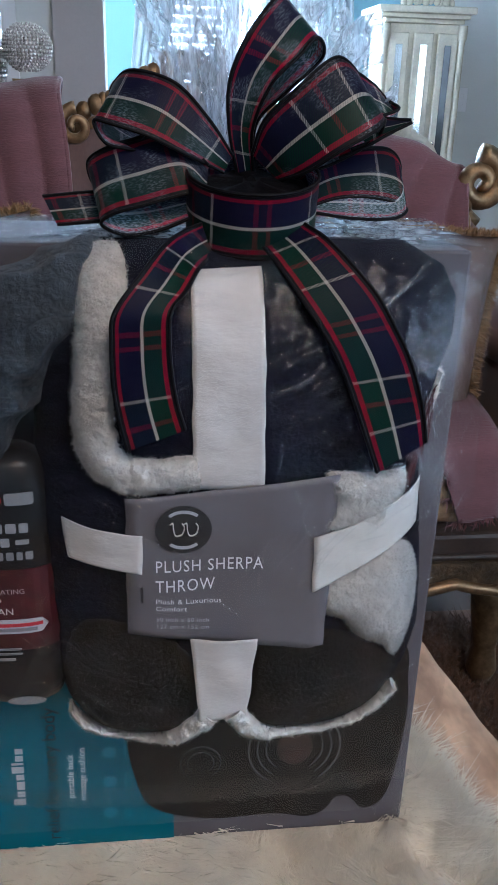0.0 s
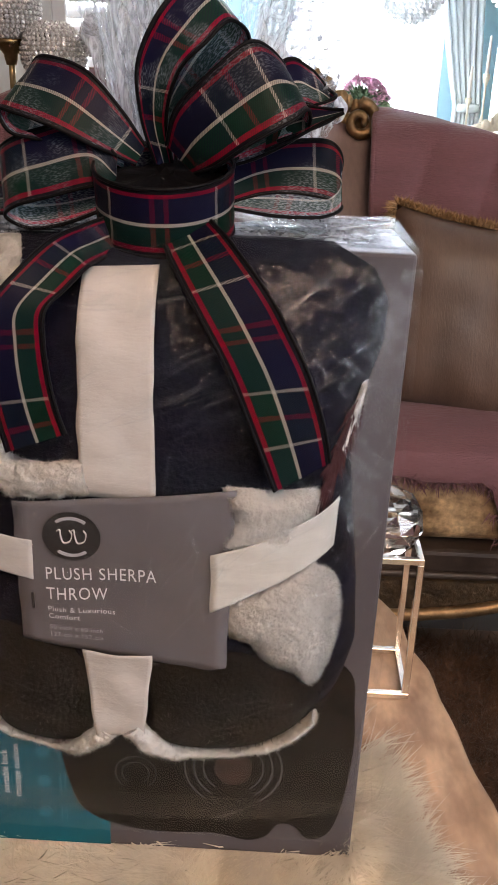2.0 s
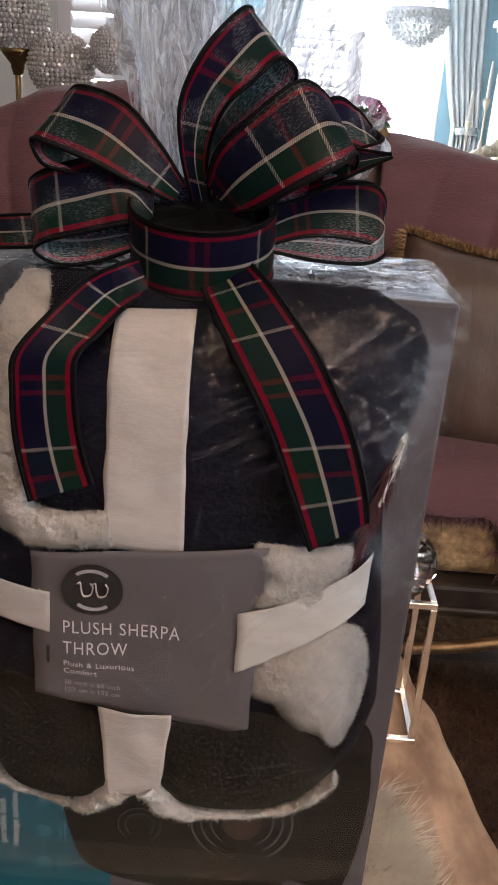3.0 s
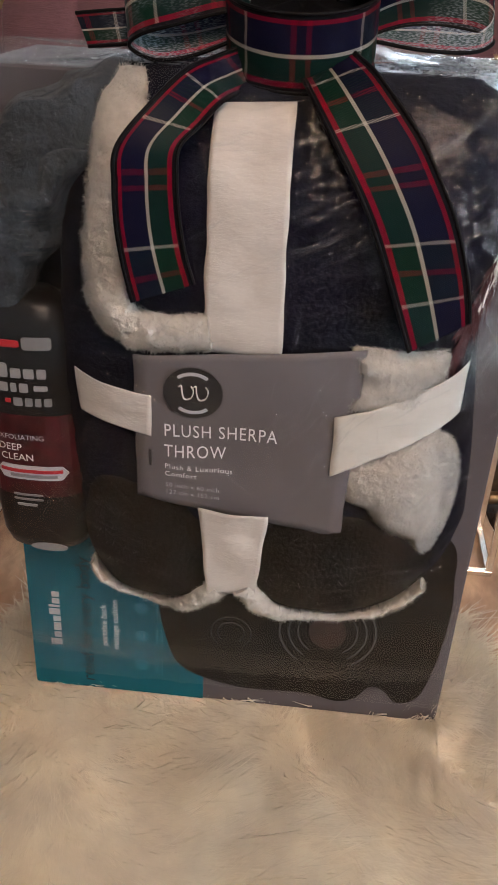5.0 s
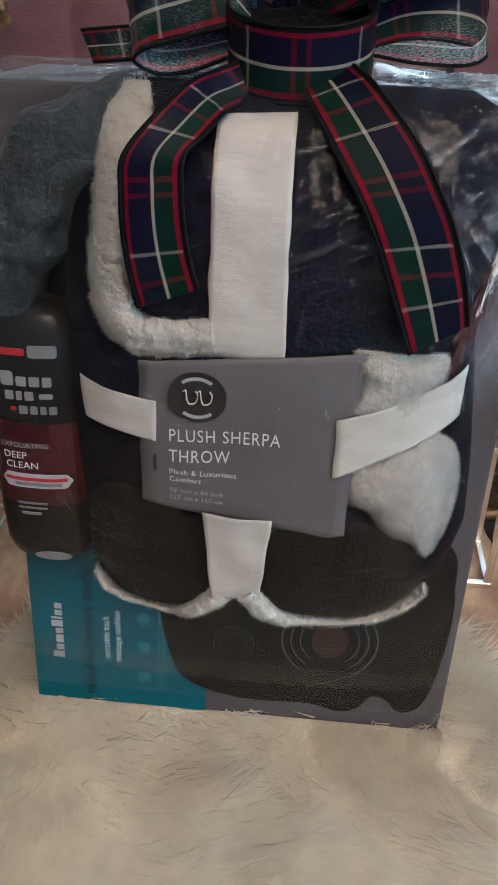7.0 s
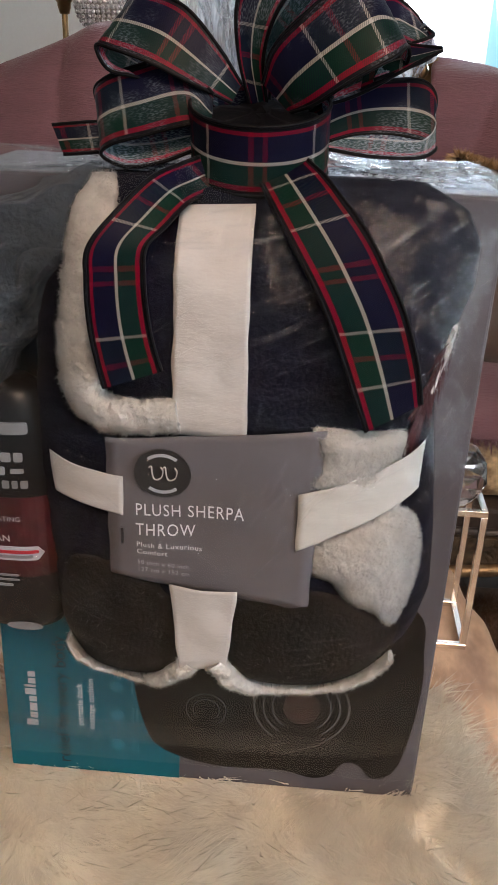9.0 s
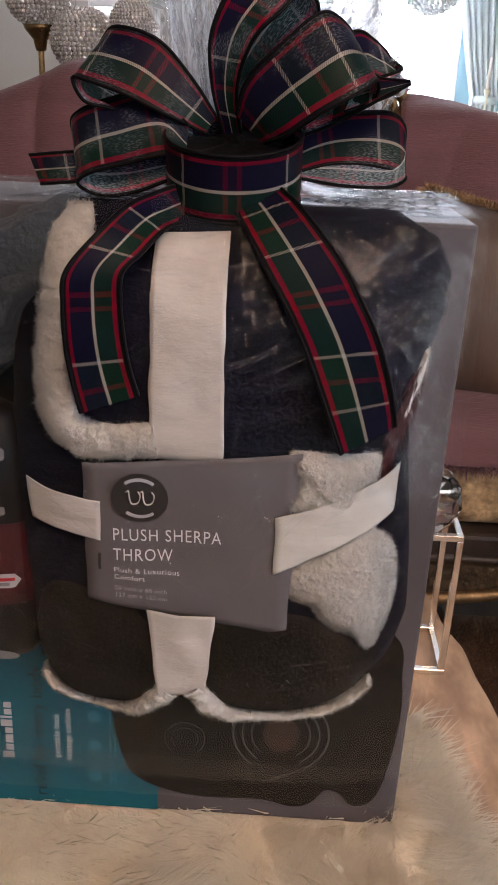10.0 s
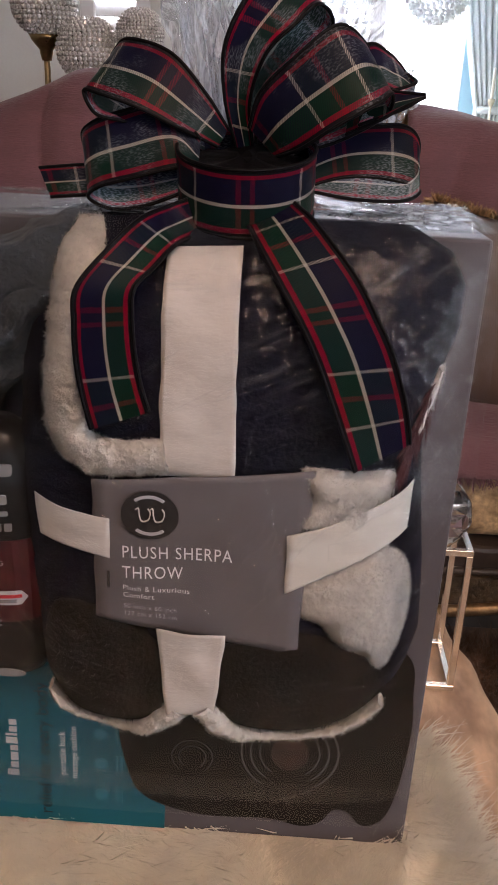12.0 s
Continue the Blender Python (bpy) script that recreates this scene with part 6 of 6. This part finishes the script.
cabinet()
sw = thing("light_switch", (1.57, 4.744, 1.05), "white plastic light switch plate on the wall", "switch")
boxed("switch_plate", (1.54, 4.742, 1.0), (1.61, 4.7495, 1.115), M_WHITE, sw, 0.003)
boxed("rocker", (1.562, 4.737, 1.03), (1.588, 4.7415, 1.085), M_WHITE, sw, 0.002)


def chandelier(cx, cy):
    c = thing("chandelier", (cx, cy, 1.28), "crystal chandelier with a beaded ring and hanging drops", "chandelier")
    tube("chain", [(cx, cy, 2.69), (cx, cy, 1.62)], 0.006, M_CHROME, c)
    lathe("ring_band", [(0.112, 1.375), (0.122, 1.38), (0.122, 1.415), (0.112, 1.42)], (cx, cy, 0), M_CRYSTALWHITE, c, sides=32)
    drop = bmesh.new()
    bmesh.ops.create_icosphere(drop, subdivisions=1, radius=0.0105)
    bmesh.ops.scale(drop, vec=(1, 1, 1.5), verts=drop.verts)
    me = bpy.data.meshes.new("crystal_drop")
    drop.to_mesh(me)
    drop.free()
    me.materials.append(M_CRYSTALWHITE)
    for tier, (r, z, n) in enumerate(((0.120, 1.395, 34), (0.118, 1.368, 32), (0.104, 1.345, 28), (0.088, 1.326, 24), (0.068, 1.309, 18), (0.046, 1.297, 12), (0.022, 1.288, 6), (0.055, 1.45, 14), (0.045, 1.49, 12), (0.036, 1.53, 10), (0.030, 1.57, 8), (0.03, 1.61, 8))):
        for k in range(n):
            a = 2 * math.pi * (k + 0.5 * (tier % 2)) / n
            ob = new("crystal_drop", me)
            ob.parent = c
            ob.location = Vector((cx + r * math.cos(a), cy + r * math.sin(a), z)) - c.location
            ob.rotation_euler = (0.2 * tier, 0, a)
    return c


M_CRYSTALWHITE = surface("hung_crystal", (0.90, 0.95, 0.97), 0.06, metal=0.1, spread=0.15, coarse=90, bump=0, translucent=0.55)
chandelier(0.57, 4.0)

dt = thing("dining_table", (0.75, 4.3, 0), "champagne dining table set with candlesticks and flowers", "table")
boxed("tabletop", (0.18, 3.95, 0.74), (1.02, 4.75, 0.78), M_CABINET, dt, 0.01)
for x, y in ((0.25, 4.02), (0.95, 4.02), (0.25, 4.68), (0.95, 4.68)):
    lathe("leg", [(0.025, 0), (0.035, 0.05), (0.022, 0.2), (0.04, 0.6), (0.03, 0.739)], (x, y, 0), M_CABINET, dt)


def candlestick(x, y, z, h, candle, label):
    c = thing("candlestick", (x, y, z), label, "candlestick", "candlesticks on the dining table")
    lathe("stem", [(0.030, 0), (0.031, 0.008), (0.009, 0.025), (0.005, h * 0.35), (0.011, h * 0.42), (0.0045, h * 0.5), (0.005, h * 0.85), (0.015, h * 0.95), (0.015, h)], (x, y, z), M_CABINET, c, sides=14)
    lathe("candle", [(0.0075, 0), (0.007, candle * 0.6), (0.005, candle * 0.97), (0.0015, candle)], (x, y, z + h), M_CANDLE, c, sides=12)
    return c


candlestick(0.870, 4.2, 0.781, 0.235, 0.125, "pale candlestick with an ivory taper candle")
candlestick(0.945, 4.25, 0.781, 0.330, 0.150, "tall pale candlestick with an ivory taper candle")


def chair_back(cx, cy, label):
    c = thing("dining_chair", (cx, cy, 0), label, "chair", "dining chairs")
    tube("back_frame", spline([(cx - 0.17, cy, 0.45), (cx - 0.19, cy, 0.75), (cx - 0.14, cy, 0.90), (cx, cy, 0.945), (cx + 0.14, cy, 0.90), (cx + 0.19, cy, 0.75), (cx + 0.17, cy, 0.45)], 40), 0.02, M_CABINET, c, sides=10)
    leafy("crest", [(cx - 0.10, cy - 0.01, 0.925, 0.018), (cx, cy - 0.01, 0.965, 0.026), (cx + 0.10, cy - 0.01, 0.925, 0.018)], M_CABINET, c, 1)
    boxed("back_pad", (cx - 0.165, cy - 0.02, 0.5), (cx + 0.165, cy + 0.02, 0.90), M_SOFA, c, 0.018, seg=3)
    boxed("seat", (cx - 0.22, cy, 0.40), (cx + 0.22, cy + 0.42, 0.47), M_SOFA, c, 0.02, seg=3)
    for dx in (-0.19, 0.19):
        for dy in (0.03, 0.38):
            lathe("leg", [(0.015, 0), (0.022, 0.2), (0.028, 0.40)], (cx + dx, cy + dy, 0), M_CABINET, c, sides=10)
    return c


chair_back(0.86, 3.42, "pale gilt dining chair with a carved crest and padded back")


def flowers(x, y, z):
    f = thing("flower_arrangement", (x, y, z), "pink and lilac flowers with pale greenery in a white vase", "flowers")
    lathe("vase", [(0.035, -0.034), (0.05, 0.05), (0.04, 0.12), (0.05, 0.15)], (x, y, z), M_WHITE, f)
    rng = np.random.default_rng(4)
    k = 900
    ang, el = rng.uniform(0, 2 * math.pi, k), rng.uniform(0.0, 1.4, k)
    w = np.column_stack([np.cos(ang) * np.cos(el) * 1.5, np.sin(ang) * np.cos(el), np.sin(el) + 0.05])
    strands("greenery", np.array([(x, y, z + 0.15)]) + w * rng.uniform(0.02, 0.07, (k, 1)), w + rng.normal(size=(k, 3)) * 0.4, rng.uniform(0.02, 0.05, k), rng.uniform(0.006, 0.014, k), M_LEAF, f, 0.4)
    for _ in range(16):
        a, e = rng.uniform(0, 2 * math.pi), rng.uniform(0.1, 1.3)
        c = np.array((x + 0.105 * math.cos(a) * math.cos(e), y + 0.06 * math.sin(a) * math.cos(e), z + 0.17 + 0.09 * math.sin(e)))
        w = rng.normal(size=(60, 3))
        strands("blossom", c + w * 0.004, w, rng.uniform(0.016, 0.028, 60), rng.uniform(0.008, 0.016, 60), M_PETAL, f, 0.1, seed=int(a * 100))
    return f


flowers(0.43, 4.3, 0.815)

# unseen ceiling light over the seats, behind the viewer, assumed for warm front light
cl = thing("assumed_ceiling_light", (0.55, -0.75, 2.60), "assumed ceiling light out of view, round and flush with a warm diffuser", "lamp")
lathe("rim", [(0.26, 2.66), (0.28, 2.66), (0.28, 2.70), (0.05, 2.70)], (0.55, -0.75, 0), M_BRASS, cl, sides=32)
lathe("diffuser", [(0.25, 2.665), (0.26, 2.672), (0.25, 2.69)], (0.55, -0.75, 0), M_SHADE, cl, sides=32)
